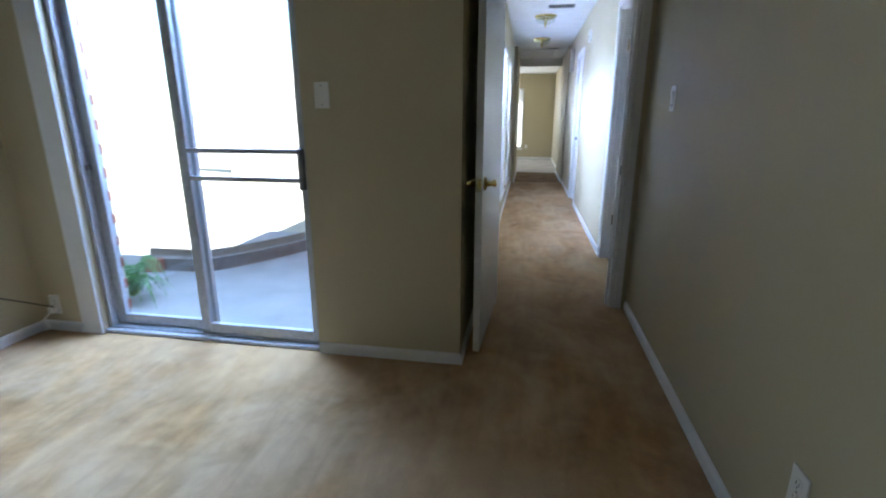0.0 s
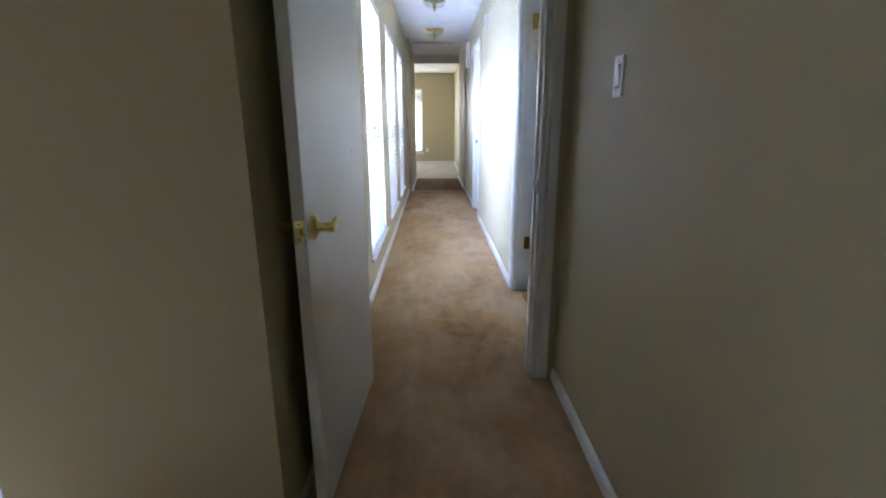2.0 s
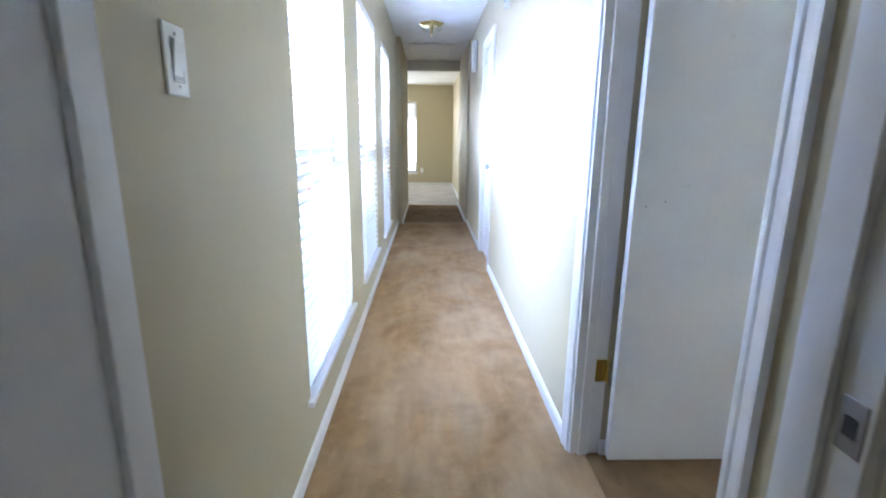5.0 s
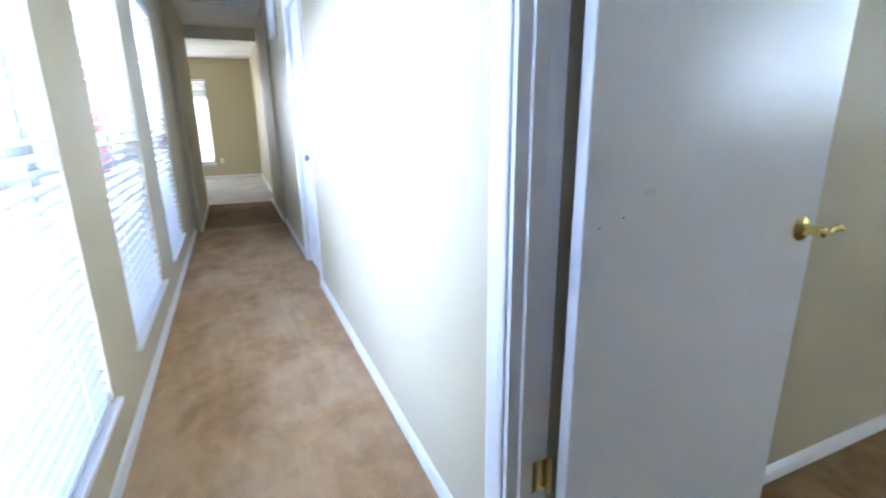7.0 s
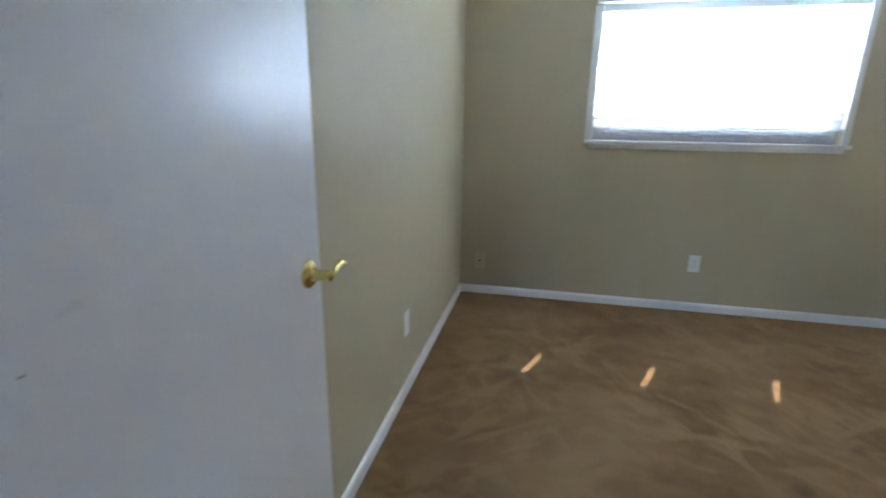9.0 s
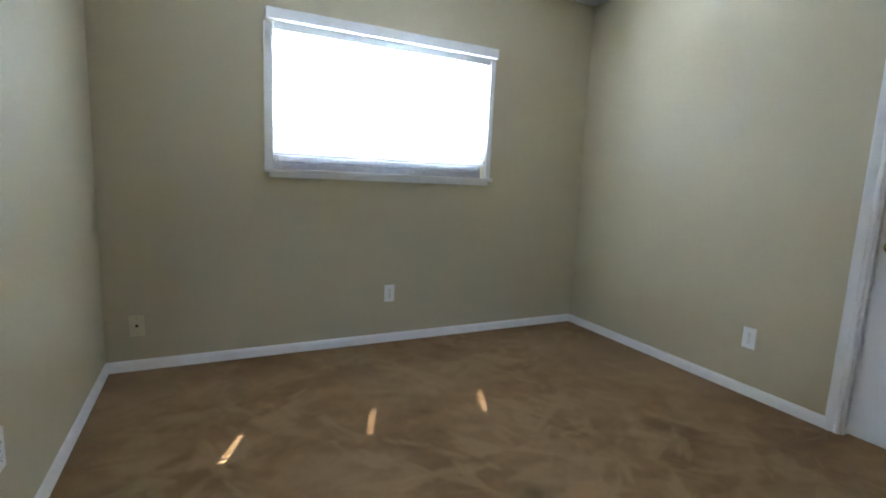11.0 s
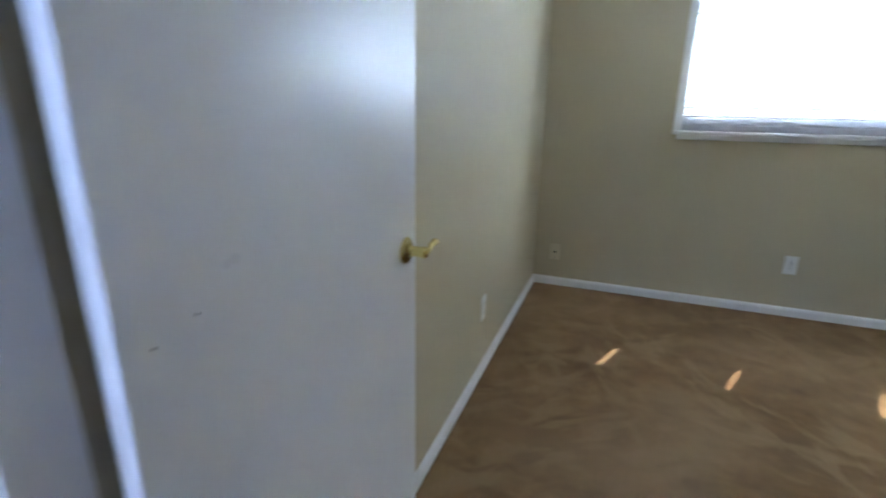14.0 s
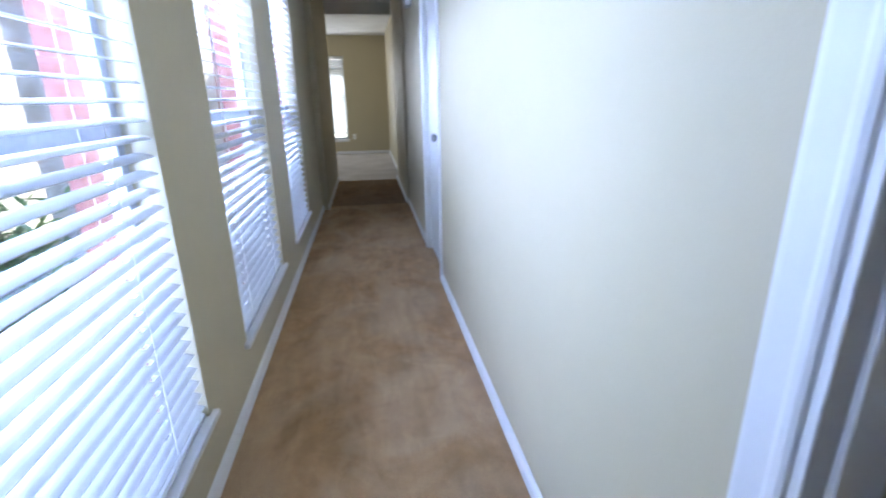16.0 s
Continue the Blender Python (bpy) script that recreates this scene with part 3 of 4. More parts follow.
# ---- windows and blinds ----
def slat_mesh(width, holes, w=0.050, thick=0.0022):
    bm = bmesh.new()
    ys = [-w / 2, -w / 4, -0.0062, 0.0062, w / 4, w / 2]
    xs = sorted([-width / 2, width / 2, *(h - 0.013 for h in holes), *(h + 0.013 for h in holes)])
    g = {}
    for lvl in (0, 1):
        for i, x in enumerate(xs):
            for j, y in enumerate(ys):
                g[lvl, i, j] = bm.verts.new((x, y, 0.0035 * (1 - (2 * y / w) ** 2) - lvl * thick))
    def gone(i, j):
        return not (0 <= i < len(xs) - 1 and 0 <= j < 5) or (j == 2 and any(abs((xs[i] + xs[i + 1]) / 2 - h) < 1e-4 for h in holes))
    for i in range(len(xs) - 1):
        for j in range(5):
            if gone(i, j):
                continue
            for lvl in (0, 1):
                bm.faces.new((g[lvl, i, j], g[lvl, i + 1, j], g[lvl, i + 1, j + 1], g[lvl, i, j + 1]))
            for di, dj, a, b in ((-1, 0, (i, j), (i, j + 1)), (1, 0, (i + 1, j), (i + 1, j + 1)), (0, -1, (i, j), (i + 1, j)), (0, 1, (i, j + 1), (i + 1, j + 1))):
                if gone(i + di, j + dj):
                    bm.faces.new((g[0, *a], g[0, *b], g[1, *b], g[1, *a]))
    return mesh_of("slat", bm, SLAT)


def blind(name, m, width, height, holes, tilt, label, step=0.0445, wand=None, valance=0.0):
    """Slatted blind; local x along the width, y towards the room, z up from the bottom rail."""
    b = thing(name, m, label, "window blind", "slatted blinds")
    part("headrail", B(-width / 2 - valance, width / 2 + valance, -0.028, 0.032 + (0.02 if valance else 0), height - 0.055, height, 0.003), TRIM, b, "white headrail")
    part("bottom_rail", B(-width / 2, width / 2, -0.024, 0.024, 0.0, 0.016, 0.004), SLAT, b)
    me = slat_mesh(width, holes)
    count = int((height - 0.075) / step)
    rnd = random.Random(len(name) + int(width * 1000))
    for i in range(count):
        ob = new("slat", me)
        ob.parent = b
        ob.matrix_local = Matrix.Translation((rnd.uniform(-0.0015, 0.0015), 0, 0.042 + i * step)) @ pose(0, 0, 0, tilt + rnd.uniform(-1.2, 1.2), 0, 0)
    for h in holes:
        for y in (-0.026, 0.026):
            part("ladder_cord", tube(bmesh.new(), [(h + 0.014, y, 0.01), (h + 0.014, y, height - 0.05)], 0.0009, 5), PLASTIC, b)
    if wand is not None:
        part("wand", tube(bmesh.new(), [(wand, 0.040, height - 0.05), (wand + 0.004, 0.044, height * 0.42)], 0.004, 6), PLASTIC, b, "clear tilt wand")
    return b


def window(name, m, width, height, depth, label, mullion=True):
    """Metal sash set back in the opening; local x along the width, y towards the room, z up."""
    w = tagged(thing(name, m, label, "window"), kind="structure")
    f, d = 0.038, 0.045
    for a, b, c, e in ((-width / 2, -width / 2 + f, 0, height), (width / 2 - f, width / 2, 0, height), (-width / 2 + f, width / 2 - f, 0, f), (-width / 2 + f, width / 2 - f, height - f, height)):
        part("window_frame", B(a, b, -depth - d, -depth, c, e, 0.003), ALU, w)
    if mullion is None:
        part("bottom_rail", B(-width / 2 + f, width / 2 - f, -depth - d, -depth + 0.002, f, 0.10, 0.003), ALU, w)
    elif mullion:
        part("mullion", B(-0.02, 0.02, -depth - d + 0.004, -depth + 0.004, f, height - f, 0.003), ALU, w)
    else:
        part("meeting_rail", B(-width / 2 + f, width / 2 - f, -depth - d + 0.004, -depth + 0.004, height * 0.48, height * 0.48 + 0.035, 0.003), ALU, w)
    halves = ((-width / 2 + f, -0.02), (0.02, width / 2 - f)) if mullion else ((-width / 2 + f, width / 2 - f),)
    for a, b in halves:
        p = part("pane", B(a, b, -depth - 0.026, -depth - 0.022, f, height - f), PANE, w)
        p.visible_shadow = False
    return w


def stool(parent, width, out, z, horn=0.045, apron=True):
    part("window_sill", B(-width / 2 - horn, width / 2 + horn, -0.085, out, z - 0.022, z, 0.005, 2), TRIM, parent, "white painted sill")
    if apron:
        part("apron", B(-width / 2 - horn * 0.4, width / 2 + horn * 0.4, 0.001, 0.014, z - 0.052, z - 0.022, 0.003), TRIM, parent)


for i, (a, b) in enumerate(WINS):
    mid, wd = (a + b) / 2, b - a
    m = pose(LX, mid, WZ0, 0, 0, -90)
    w = window("window_" + str(i + 1), m, wd, WZ1 - WZ0, 0.075, "tall aluminium hall window behind a white blind", False)
    stool(w, wd, 0.022, 0.004, 0.04, False)
    blind("hall_blind", pose(LX - 0.030, mid, WZ0 + 0.008, 0, 0, -90), wd - 0.012, WZ1 - WZ0 - 0.01, (-0.29, 0.29), -11, "white slatted blind lowered over a tall hall window, slats open", wand=0.36)

m = pose(BX, 0.916, 1.125, 0, 0, 90)
w = window("window_bedroom", m, 1.43, 0.82, 0.07, "wide bedroom window with white casing behind a closed blind", None)
stool(w, 1.43, 0.035, 0.0, 0.044)
for x0, x1 in ((-0.746, -0.710), (0.710, 0.758)):
    part("casing", B(x0, x1, 0.001, 0.014, 0.0, 0.80, 0.003), TRIM, w)
blind("bedroom_blind", pose(BX + 0.030, 0.912, 1.205, 0, 0, 90), 1.415, 0.738, (-0.582, 0.0, 0.582), 68, "white slatted blind, slats shut and glowing with daylight", wand=0.66, valance=0.0)
solid("valance", B(-0.748, 0.748, 0.0, 0.045, 0.0, 0.062, 0.004), TRIM, "white valance board over the bedroom window", "valance", m=pose(BX - 0.001, 0.916, 1.932, 0, 0, 90))

m = pose(-0.255, FY1, 0.32, 0, 0, 180)
w = window("window_far", m, 0.76, 1.72, 0.07, "tall window in the far room's end wall", False)
stool(w, 0.76, 0.03, 0.0, 0.03)
blind("far_blind", pose(-0.255, FY1 + 0.03, 0.43, 0, 0, 180), 0.75, 1.60, (-0.25, 0.25), 35, "white slatted blind over the far window")


# ---- patio door ----
def patio_door():
    d = tagged(thing("door_patio", pose(0, W1Y, 0), "aluminium sliding glass patio door with two guard bars", "patio door"), kind="structure")
    y0, y1 = 0.03, 0.115
    part("track", B(SL0, SL1, y0 - 0.025, y1, 0.0, 0.022, 0.003), ALU, d, "ribbed aluminium track")
    for yy in (0.035, 0.055, 0.075, 0.095):
        part("track_rib", B(SL0 + 0.01, SL1 - 0.01, yy, yy + 0.006, 0.022, 0.034, 0.001), ALU, d)
    part("frame_head", B(SL0, SL1, y0, y1, SLZ - 0.035, SLZ, 0.003), ALU, d)
    for a, b in ((SL0, SL0 + 0.028), (SL1 - 0.022, SL1)):
        part("frame_side", B(a, b, y0, y1, 0.022, SLZ - 0.035, 0.003), ALU, d)
    def sash(nm, x0, x1, ya, lab):
        p = part(nm, B(x0, x0 + 0.055, ya, ya + 0.03, 0.036, SLZ - 0.04, 0.003), ALU, d, lab)
        part("stile", B(x1 - 0.030, x1, ya, ya + 0.03, 0.036, SLZ - 0.04, 0.003), ALU, p)
        part("rail", B(x0 + 0.055, x1 - 0.030, ya, ya + 0.03, 0.036, 0.095, 0.003), ALU, p)
        part("rail", B(x0 + 0.055, x1 - 0.030, ya, ya + 0.03, SLZ - 0.095, SLZ - 0.04, 0.003), ALU, p)
        g = part("pane", B(x0 + 0.055, x1 - 0.030, ya + 0.013, ya + 0.017, 0.095, SLZ - 0.095), PANE, p)
        g.visible_shadow = False
        return p
    sash("fixed_panel", SL0 + 0.028, -1.385, 0.078, "fixed glass panel")
    sash("sliding_panel", -1.455, SL1 - 0.022, 0.040, "sliding glass panel")
    for z in (0.905, 1.045):
        part("guard_bar", B(-1.40, SL1 - 0.045, 0.028, 0.040, z - 0.012, z + 0.012, 0.003), ALU, d, "dull metal guard bar")
    part("pull_handle", B(SL1 - 0.052, SL1 - 0.024, 0.010, 0.040, 0.86, 1.06, 0.006, 2), ALU_DARK, d, "dark pull handle with lock")
    part("side_latch", B(SL0 + 0.03, SL0 + 0.05, 0.05, 0.075, 0.93, 0.96, 0.003), STEEL, d)
patio_door()
structure("trim", B(SL0 - 0.13, SL0 - 0.001, W1Y - 0.016, W1Y - 0.001, 0.0, SLZ + 0.05, 0.003), TRIM, "white painted trim beside the patio door", "trim")


# ---- wall plates ----
def plate(name, m, label, kind_):
    """Plate 0.071 x 0.116; local x along the wall, y out of it, z up, from its middle."""
    p = thing(name, m, label, "wall plate", kind_)
    w = 0.0355
    mat = ALMOND if kind_ == "phone jacks" else PLASTIC
    part("cover", B(-w, w, 0.0, 0.006, -0.058, 0.058, 0.003, 2), mat, p)
    if kind_ == "light switches":
        part("surround", B(-0.0185, 0.0185, 0.0055, 0.0066, -0.0355, 0.0355), STEEL, p)
        bm = B(-0.0165, 0.0165, 0.006, 0.010, -0.0335, 0.0335, 0.0015)
        for v in bm.verts:
            if v.co.y > 0.008:
                v.co.y += 0.0045 * v.co.z / 0.0335
        part("rocker", bm, PLASTIC, p, "tilted rocker")
    elif kind_ == "blank plates":
        pass
    elif kind_ == "power outlets":
        for z in (-0.020, 0.020):
            part("socket", lathe(bmesh.new(), [(0.0165, 0.0), (0.0165, 0.0015), (0.014, 0.002)], Matrix.Translation((0, 0.006, z)) @ pose(0, 0, 0, -90), 16), PLASTIC, p, "outlet socket")
            for x in (-0.0062, 0.0062):
                part("slot", B(x - 0.001, x + 0.001, 0.0079, 0.0085, z - 0.002, z + 0.008), DARK, p)
            part("slot", B(-0.002, 0.002, 0.0079, 0.0085, z - 0.010, z - 0.006), DARK, p)
    else:
        part("jack", B(-0.007, 0.007, 0.006, 0.009, -0.007, 0.007, 0.001), DARK, p)
    for z in ((-0.042, 0.042) if kind_ != "power outlets" else (0.0,)):
        part("screw", lathe(bmesh.new(), [(0.003, 0.0), (0.003, 0.001), (0.001, 0.0015)], Matrix.Translation((0, 0.006, z)) @ pose(0, 0, 0, -90), 8), STEEL, p)
    return p


plate("light_switch", pose(LX, 1.752, 1.305, 0, 0, -90), "white rocker switch on the beige hall wall", "light switches")
plate("light_switch", pose(RX, 0.763, 1.292, 0, 0, 90), "white rocker switch on the living room wall", "light switches")
plate("blank_plate", pose(-0.635, W1Y, 1.303, 0, 0, 180), "blank white wall plate beside the patio door", "blank plates")
plate("power_outlet", pose(RX, -0.70, 0.34, 0, 0, 90), "white power outlet low on the living room wall", "power outlets")
plate("power_outlet", pose(BX, 0.895, 0.335, 0, 0, 90), "white power outlet under the bedroom window", "power outlets")
plate("power_outlet", pose(2.757, BY0, 0.32, 0, 0, 0), "white power outlet beside the closet", "power outlets")
plate("power_outlet", pose(2.794, BY1, 0.346, 0, 0, 180), "white power outlet behind the open door", "power outlets")
plate("power_outlet", pose(-2.36, W1Y, 0.16, 0, 0, 180), "white cable outlet low beside the patio door", "power outlets")
plate("power_outlet", pose(0.25, FY1, 0.37, 0, 0, 180), "white power outlet on the far wall", "power outlets")
plate("phone_jack", pose(BX, 2.33, 0.25, 0, 0, 90), "beige phone jack plate near the bedroom corner", "phone jacks")
pts = []
for i in range(24):
    s = i / 23
    pts.append((ROOM_L + 0.02 + 0.10 * s * s, -0.55 + 0.90 * s, 0.29 + 0.03 * math.sin(s * 3) - 0.14 * max(0, s - 0.7) / 0.3))
cable = solid("cable", tube(bmesh.new(), pts, 0.004, 6), RUBBER, "dark loose cable hanging along the wall to the outlet", "cable", smooth=True)

plug = thing("wall_plug", pose(-2.36, W1Y - 0.009, 0.135, 0, 0, 180), "white plug with a pale cord hanging to the carpet", "plug")
part("plug_body", B(-0.016, 0.016, 0.0, 0.034, -0.018, 0.018, 0.005, 2), PLASTIC, plug)
cord = [(0.02 * math.sin(i * 0.5) + 0.035 * i / 15, 0.034 + 0.022 * math.sin(i / 15 * math.pi), -0.012 - 0.115 * (i / 15) ** 0.8) for i in range(16)]
part("cord", tube(bmesh.new(), cord, 0.0045, 7), PLASTIC, plug, "", True)

# ---- ceiling fixtures ----
def hall_lamp(y, label):
    lamp = thing("ceiling_lamp", pose(0.454, y, 2.44, 180), label, "ceiling lamp", "hall ceiling lamps")
    part("canopy", lathe(bmesh.new(), [(0.135, 0.0), (0.140, 0.006), (0.132, 0.016), (0.112, 0.020), (0.108, 0.030), (0.090, 0.036), (0.030, 0.040), (0.018, 0.060), (0.012, 0.098)], None, 32), BRASS, lamp, "polished brass canopy", True)
    flute = lambda a, z: 1 + 0.05 * math.cos(12 * a)
    part("shade", lathe(bmesh.new(), [(0.118, 0.022), (0.120, 0.040), (0.108, 0.066), (0.084, 0.086), (0.052, 0.098), (0.02, 0.103)], None, 48, flute), CRYSTAL, lamp, "fluted clear glass shade", True)
    part("finial", lathe(bmesh.new(), [(0.010, 0.100), (0.014, 0.108), (0.008, 0.116), (0.012, 0.124), (0.004, 0.138)], None, 16), BRASS, lamp, "brass finial", True)
    return lamp
hall_lamp(4.89, "brass flush ceiling lamp with a fluted glass shade, unlit")
hall_lamp(6.70, "brass flush ceiling lamp with a fluted glass shade, unlit")
vent = thing("ceiling_vent", pose(0.614, 4.36, 2.44, 180), "grey slotted air vent in the hall ceiling", "air vent")
part("backing", B(-0.13, 0.13, -0.045, 0.045, 0.0, 0.002), DARK, vent)
for a, b, c, d in ((-0.15, 0.15, -0.075, -0.05), (-0.15, 0.15, 0.05, 0.075), (-0.15, -0.13, -0.05, 0.05), (0.13, 0.15, -0.05, 0.05)):
    part("frame", B(a, b, c, d, 0.0, 0.008, 0.002), STEEL, vent)
for i in range(6):
    bm = B(-0.13, 0.13, -0.009, 0.009, -0.0008, 0.0008)
    bmesh.ops.transform(bm, matrix=Matrix.Translation((0, -0.04 + 0.016 * i, 0.007)) @ pose(0, 0, 0, 40), verts=bm.verts)
    part("louver", bm, STEEL, vent)
hatch = thing("attic_hatch", pose(0.46, 8.55, 2.44, 180), "white attic stair hatch with moulded trim in the ceiling", "attic hatch")
part("panel", B(-0.27, 0.27, -0.62, 0.62, 0.001, 0.008, 0.002), CEIL, hatch)
for a, b, c, d in ((-0.33, -0.272, -0.68, 0.68), (0.272, 0.33, -0.68, 0.68), (-0.272, 0.272, -0.68, -0.622), (-0.272, 0.272, 0.622, 0.68)):
    part("trim_strip", B(a, b, c, d, 0.0, 0.016, 0.004), CEIL, hatch)
chime = thing("door_chime", pose(RX, 6.70, 1.93, 0, 0, 90), "white door chime box high on the hall wall", "door chime")
part("cover", B(-0.085, 0.085, 0.008, 0.058, 0.0, 0.33, 0.008, 2), PLASTIC, chime)
part("mount", B(-0.078, 0.078, 0.0, 0.008, 0.01, 0.32), STEEL, chime)
det = thing("wall_sensor", pose(RX, 4.45, 2.06, 0, 0, 90), "small white sensor box high on the hall wall", "sensor")
part("cover", B(-0.035, 0.035, 0.0, 0.028, 0.0, 0.13, 0.006, 2), PLASTIC, det)
part("grille", B(-0.02, 0.02, 0.028, 0.030, 0.03, 0.07, 0.001), STEEL, det)

# ---- bedroom ceiling fan ----
fan = thing("ceiling_fan", pose(2.70, 0.95, 2.44, 180), "ceiling fan with wooden pulls on brass chains, at rest", "ceiling fan")
part("canopy", lathe(bmesh.new(), [(0.07, 0.0), (0.07, 0.02), (0.045, 0.05), (0.015, 0.06), (0.012, 0.10)], None, 24), BRASS, fan, "", True)
part("motor", lathe(bmesh.new(), [(0.03, 0.09), (0.09, 0.10), (0.115, 0.13), (0.115, 0.18), (0.09, 0.21), (0.05, 0.22), (0.045, 0.27)], None, 28), BRASS, fan, "brass motor housing", True)
for i in range(4):
    r = pose(0, 0, 0, 0, 0, 45 + 90 * i)
    bm = B(0.19, 0.60, -0.062, 0.062, 0.0, 0.006, 0.002)
    bmesh.ops.transform(bm, matrix=Matrix.Translation((0, 0, 0.165)) @ r @ pose(0, 0, 0, 10), verts=bm.verts)
    bl = part("blade", bm, WALNUT, fan, "dark wooden blade")
    bm = B(0.10, 0.22, -0.018, 0.018, 0.158, 0.163, 0.001)
    bmesh.ops.transform(bm, matrix=r, verts=bm.verts)
    part("blade_arm", bm, BRASS, bl)
for x, y, low in ((0.0, -0.034, 0.72), (0.0, 0.034, 0.685)):
    ch = part("pull_chain", tube(bmesh.new(), [(x, y, 0.25), (x, y, low - 0.03)], 0.0012, 5), BRASS, fan, "brass pull chain")
    part("pull", lathe(bmesh.new(), [(0.002, low - 0.034), (0.0045, low - 0.026), (0.006, low - 0.010), (0.0075, low - 0.003), (0.004, low)], Matrix.Translation((x, y, 0)), 12), PULL, ch, "orange wooden pull", True)

# ---- outdoors ----
GZ = -0.13
structure("ground", B(-400, 400, -400, 400, GZ - 1.0, GZ - 0.02), LAWN, "dry pale lawn reaching out to the distance", "ground")
structure("pavement", B(-4.4, -0.22, W1Y + 0.235, 3.2, GZ - 0.1, GZ + 0.06), CONCRETE, "grey concrete patio slab", "patio")
# bed with a curved timber edge beyond the slab
bm, bm2 = bmesh.new(), bmesh.new()
arc = [(-2.95 + 0.62 * u, 1.66 + 0.05 * u * u) if u < 1 else (-2.33 + 0.52 * (u - 1) + 0.02 * (u - 1) ** 2, 1.71 + 0.50 * (u - 1) + 0.32 * (u - 1) ** 2) for u in (0.25 * i for i in range(13))]
for (xa, ya), (xb, yb) in zip(arc, arc[1:]):
    vs = [bm.verts.new(p) for p in ((xa, ya, GZ - 0.05), (xb, yb, GZ - 0.05), (xb, yb + 0.09, GZ - 0.05), (xa, ya + 0.09, GZ - 0.05), (xa, ya, GZ + 0.17), (xb, yb, GZ + 0.17), (xb, yb + 0.09, GZ + 0.17), (xa, ya + 0.09, GZ + 0.17))]
    for q in ((0, 1, 5, 4), (2, 3, 7, 6), (4, 5, 6, 7), (0, 4, 7, 3), (1, 2, 6, 5)):
        bm.faces.new([vs[k] for k in q])
    ws = [bm2.verts.new(p) for p in ((xa, ya + 0.09, GZ + 0.12), (xb, yb + 0.09, GZ + 0.12), (xb - 0.22, yb + 0.36, GZ + 0.15), (xa - 0.22, ya + 0.36, GZ + 0.15))]
    bm2.faces.new(ws)
solid("garden_edging", bm, EDGING, "dark curved timber edging round a planting bed", "garden edging")
solid("edging_brick", B(-0.08, 0.08, -0.03, 0.03, 0.0, 0.12, 0.008, 2), BRICK, "pinkish brick standing at the end of the timber edging", "brick", m=pose(-2.80, 1.63, GZ + 0.06, 0, 0, 4))
solid("mulch_bed", bm2, MULCH, "dark mulch behind the curved edging", "mulch bed", "stuff")


def brick_wall(name, m, length, height, label, depth=0.095):
    """A veneer of single bricks with recessed mortar; local x along, y out, z up."""
    wl = tagged(thing(name, m, label, "brick wall"), kind="structure")
    part("mortar", B(0.004, length - 0.004, 0.0, depth - 0.006, 0.0, height), MORTAR, wl)
    bw, bh, j = 0.194, 0.057, 0.0095
    me = {}
    rows = int(height / (bh + j))
    for r in range(rows):
        x = 0.0 if r % 2 == 0 else -(bw + j) / 2
        while x < length - 0.02:
            a, b = max(x, 0.0), min(x + bw, length)
            x += bw + j
            if b - a < 0.03:
                continue
            k = round(b - a, 3)
            if k not in me:
                me[k] = mesh_of("brick", B(0, k, 0.002, depth, 0, bh, 0.003), BRICK)
            ob = new("brick", me[k])
            ob.parent = wl
            ob.location = (a, random.uniform(-0.002, 0.002), r * (bh + j) + 0.004)
    return wl


# pier beside the patio door, posts and walls of the court
brick_wall("brick_veneer", pose(SL0 - 0.42, W1Y + 0.125, GZ), 0.415, 2.55, "red brick veneer beside the patio door")
brick_wall("brick_pier", pose(-1.22, 5.0, GZ), 0.42, 2.6, "red brick pier in the court", depth=0.24)
court = wall("wall_court", "x", -7.0, -0.125, FY0 - 0.22, FY0 - 0.005, "pale sided wall closing the court", z0=GZ - 0.1, z1=2.5, material=SIDING)
wall("wall_veneer_hall", "y", W1Y + 0.235, FY0 - 0.22, -0.225, -0.125, "brick veneer of the hall wing", z0=GZ - 0.1, z1=2.48, holes=[(a, b, WZ0 - 0.02, WZ1 + 0.02) for a, b in WINS], material=BRICK)
wall("wall_veneer_front", "x", SL1 + 0.005, -0.125, W1Y + 0.125, W1Y + 0.225, "brick veneer beside the patio door", z0=GZ - 0.1, z1=2.48, material=BRICK)


def leaves(bm, rnd, centre, count, spread, length, width, droop=0.3):
    for i in range(count):
        a, e = rnd.uniform(0, 2 * math.pi), rnd.uniform(0.0, 1.2)
        base = Vector(centre) + Vector((rnd.gauss(0, spread[0]), rnd.gauss(0, spread[1]), rnd.gauss(0, spread[2])))
        d = Vector((math.cos(a) * math.cos(e), math.sin(a) * math.cos(e), math.sin(e) - droop)).normalized()
        s = d.cross(Vector((0, 0, 1))).normalized() * width * rnd.uniform(0.7, 1.2)
        ln = length * rnd.uniform(0.6, 1.3)
        p = [base, base + d * ln * 0.45 + s, base + d * ln + Vector((0, 0, -0.15 * ln)), base + d * ln * 0.45 - s]
        bm.faces.new([bm.verts.new(q) for q in p])


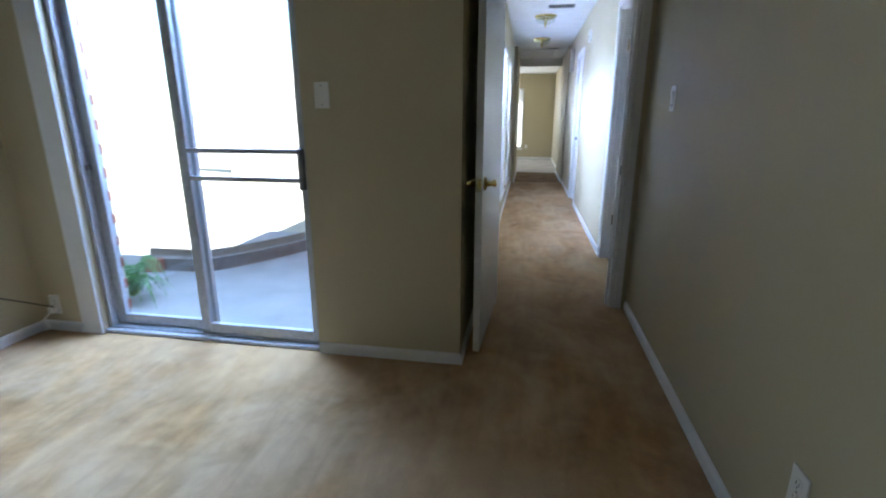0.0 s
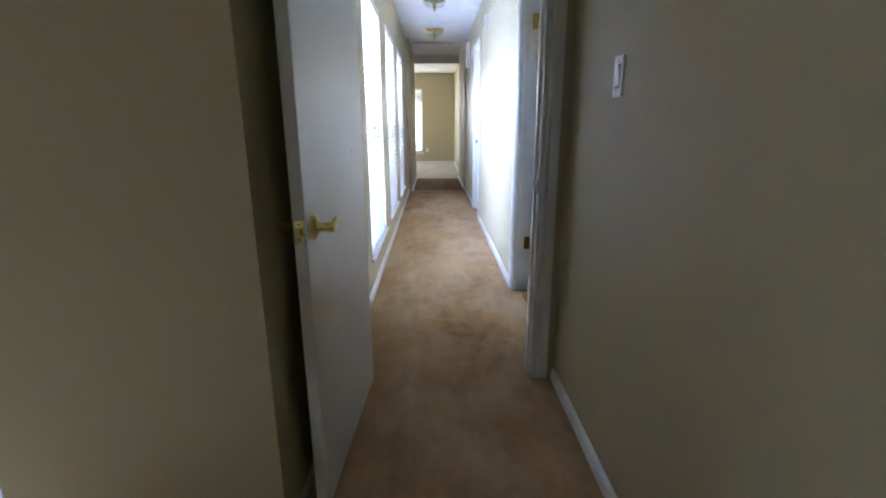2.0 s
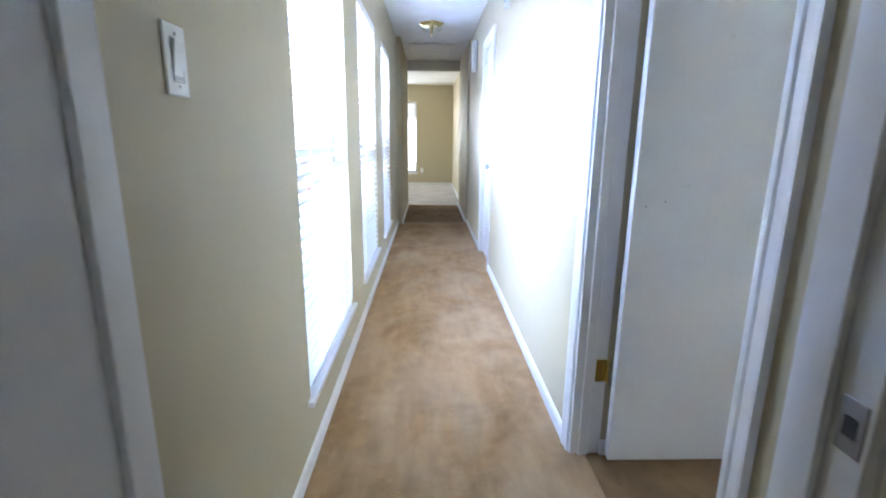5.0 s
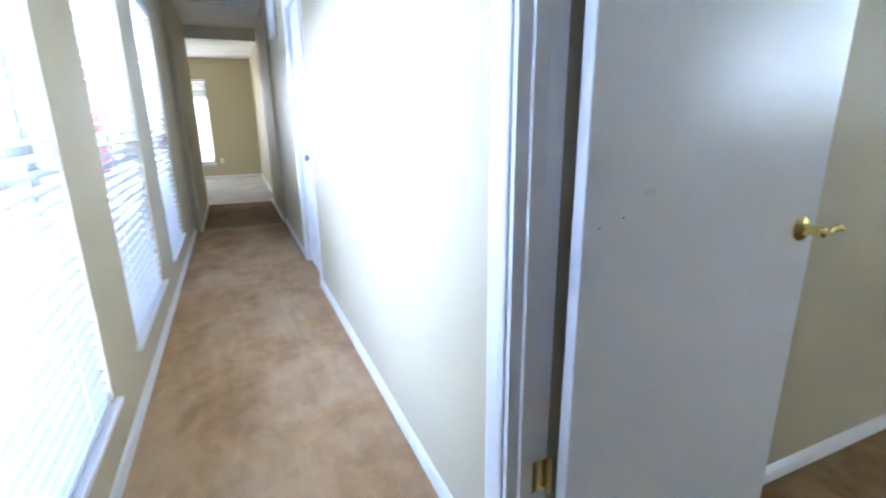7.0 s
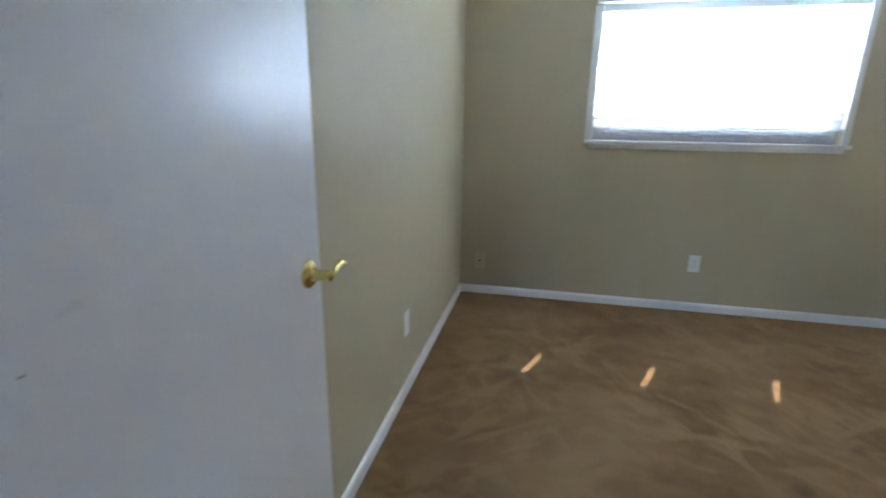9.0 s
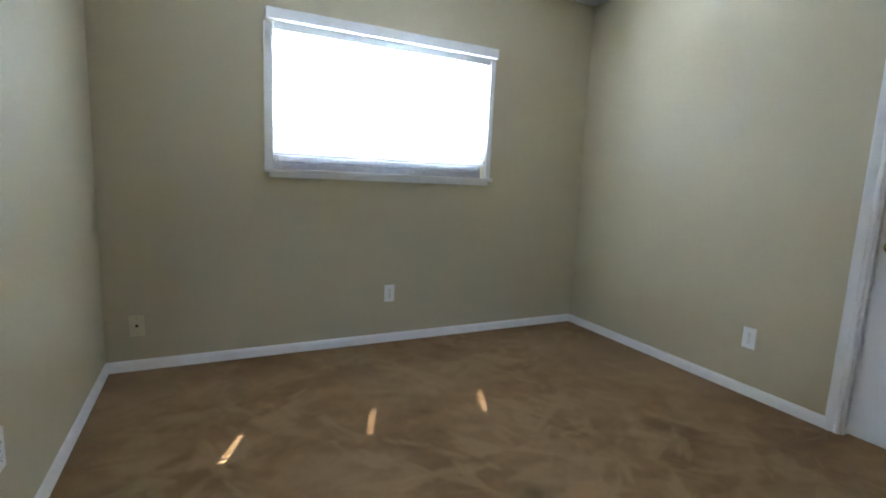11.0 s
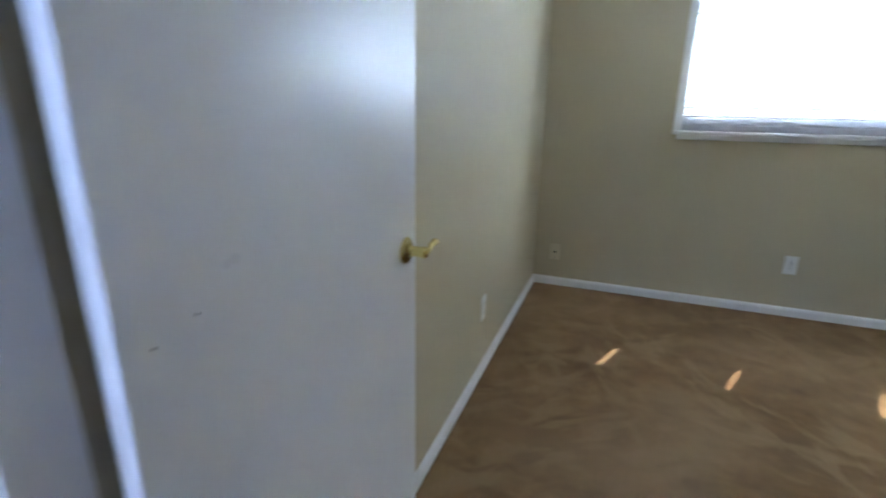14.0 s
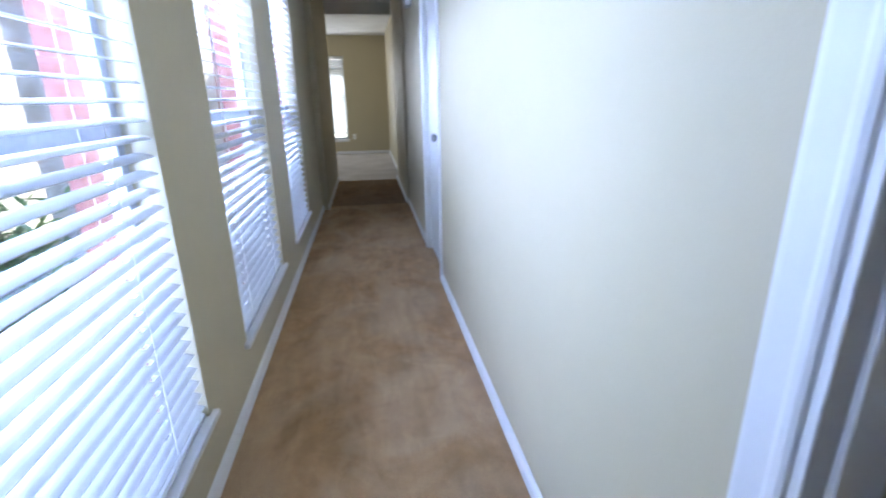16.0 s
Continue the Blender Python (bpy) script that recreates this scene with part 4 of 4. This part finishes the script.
def fern(m, label):
    rnd = random.Random(5)
    f = thing("fern", m, label, "plant")
    for i in range(26):
        a = 2 * math.pi * i / 26 + rnd.uniform(-0.15, 0.15)
        reach, rise = rnd.uniform(0.22, 0.42), rnd.uniform(0.18, 0.45)
        bm = bmesh.new()
        prev = None
        for k in range(15):
            s = k / 14
            c = Vector((math.cos(a) * reach * s, math.sin(a) * reach * s, 0.04 + rise * math.sin(s * 2.5) - 0.22 * s * s))
            if prev is not None:
                d = (c - prev).normalized()
                side = d.cross(Vector((0, 0, 1))).normalized()
                ln = 0.075 * math.sin(math.pi * min(1, 0.15 + s * 0.9)) + 0.008
                for sg in (-1, 1):
                    tip = c + side * sg * ln + d * ln * 0.35 + Vector((0, 0, -0.35 * ln))
                    bm.faces.new([bm.verts.new(q) for q in (prev, prev + (c - prev) * 0.8, tip)])
            prev = c
        part("frond", bm, FERN, f)
    return f


fern(pose(-2.44, 1.0, GZ + 0.06) @ Matrix.Diagonal((0.72, 0.72, 0.85, 1)), "bright green fern on the patio beside the brick")
for k, (sx, sy, sz, wx) in enumerate(((-1.25, 4.55, 0.42, 0.30), (-1.75, 4.9, 0.32, 0.36), (-2.4, 5.2, 0.34, 0.40), (-1.3, 5.9, 0.30, 0.3))):
    sh = thing("shrub", pose(sx, sy, GZ - 0.02), "green leafy shrub at the edge of the court", "shrub", "court shrubs")
    rnd = random.Random(20 + k)
    bm = bmesh.new()
    for i in range(7):
        a = rnd.uniform(0, 6.28)
        tube(bm, [(0, 0, 0), (math.cos(a) * wx * 0.3, math.sin(a) * wx * 0.3, sz), (math.cos(a) * wx * 0.6, math.sin(a) * wx * 0.6, sz * 1.9)], [0.012, 0.008, 0.003], 5)
    part("stems", bm, MULCH, sh)
    bm = bmesh.new()
    leaves(bm, rnd, (0, 0, sz + 0.12), 700, (wx * 0.45, wx * 0.45, sz * 0.42), 0.16, 0.018)
    part("foliage", bm, SHRUB, sh)

# neighbour's house far across the lawn
nb = thing("house", pose(-9.0, 26.0, GZ), "pale house with a low brown roof across the lawn", "house")
part("wall", B(-9, 9, 0, 7, 0, 2.6), SIDING, nb)
bm = bmesh.new()
vs = [bm.verts.new(p) for p in ((-9.5, -0.5, 2.6), (9.5, -0.5, 2.6), (9.5, 7.5, 2.6), (-9.5, 7.5, 2.6), (-7, 3.5, 4.4), (7, 3.5, 4.4))]
for q in ((0, 1, 5, 4), (1, 2, 5), (2, 3, 4, 5), (3, 0, 4), (3, 2, 1, 0)):
    bm.faces.new([vs[k] for k in q])
part("roof", bm, SHINGLE, nb)
for x in (-5.5, -1.5, 3.0, 6.2):
    wnd = part("window", B(x, x + 1.2, -0.05, 0.0, 0.9, 2.1, 0.01), TRIM, nb)
    part("pane", B(x + 0.07, x + 1.13, -0.06, -0.051, 0.97, 2.03), PANE, wnd)
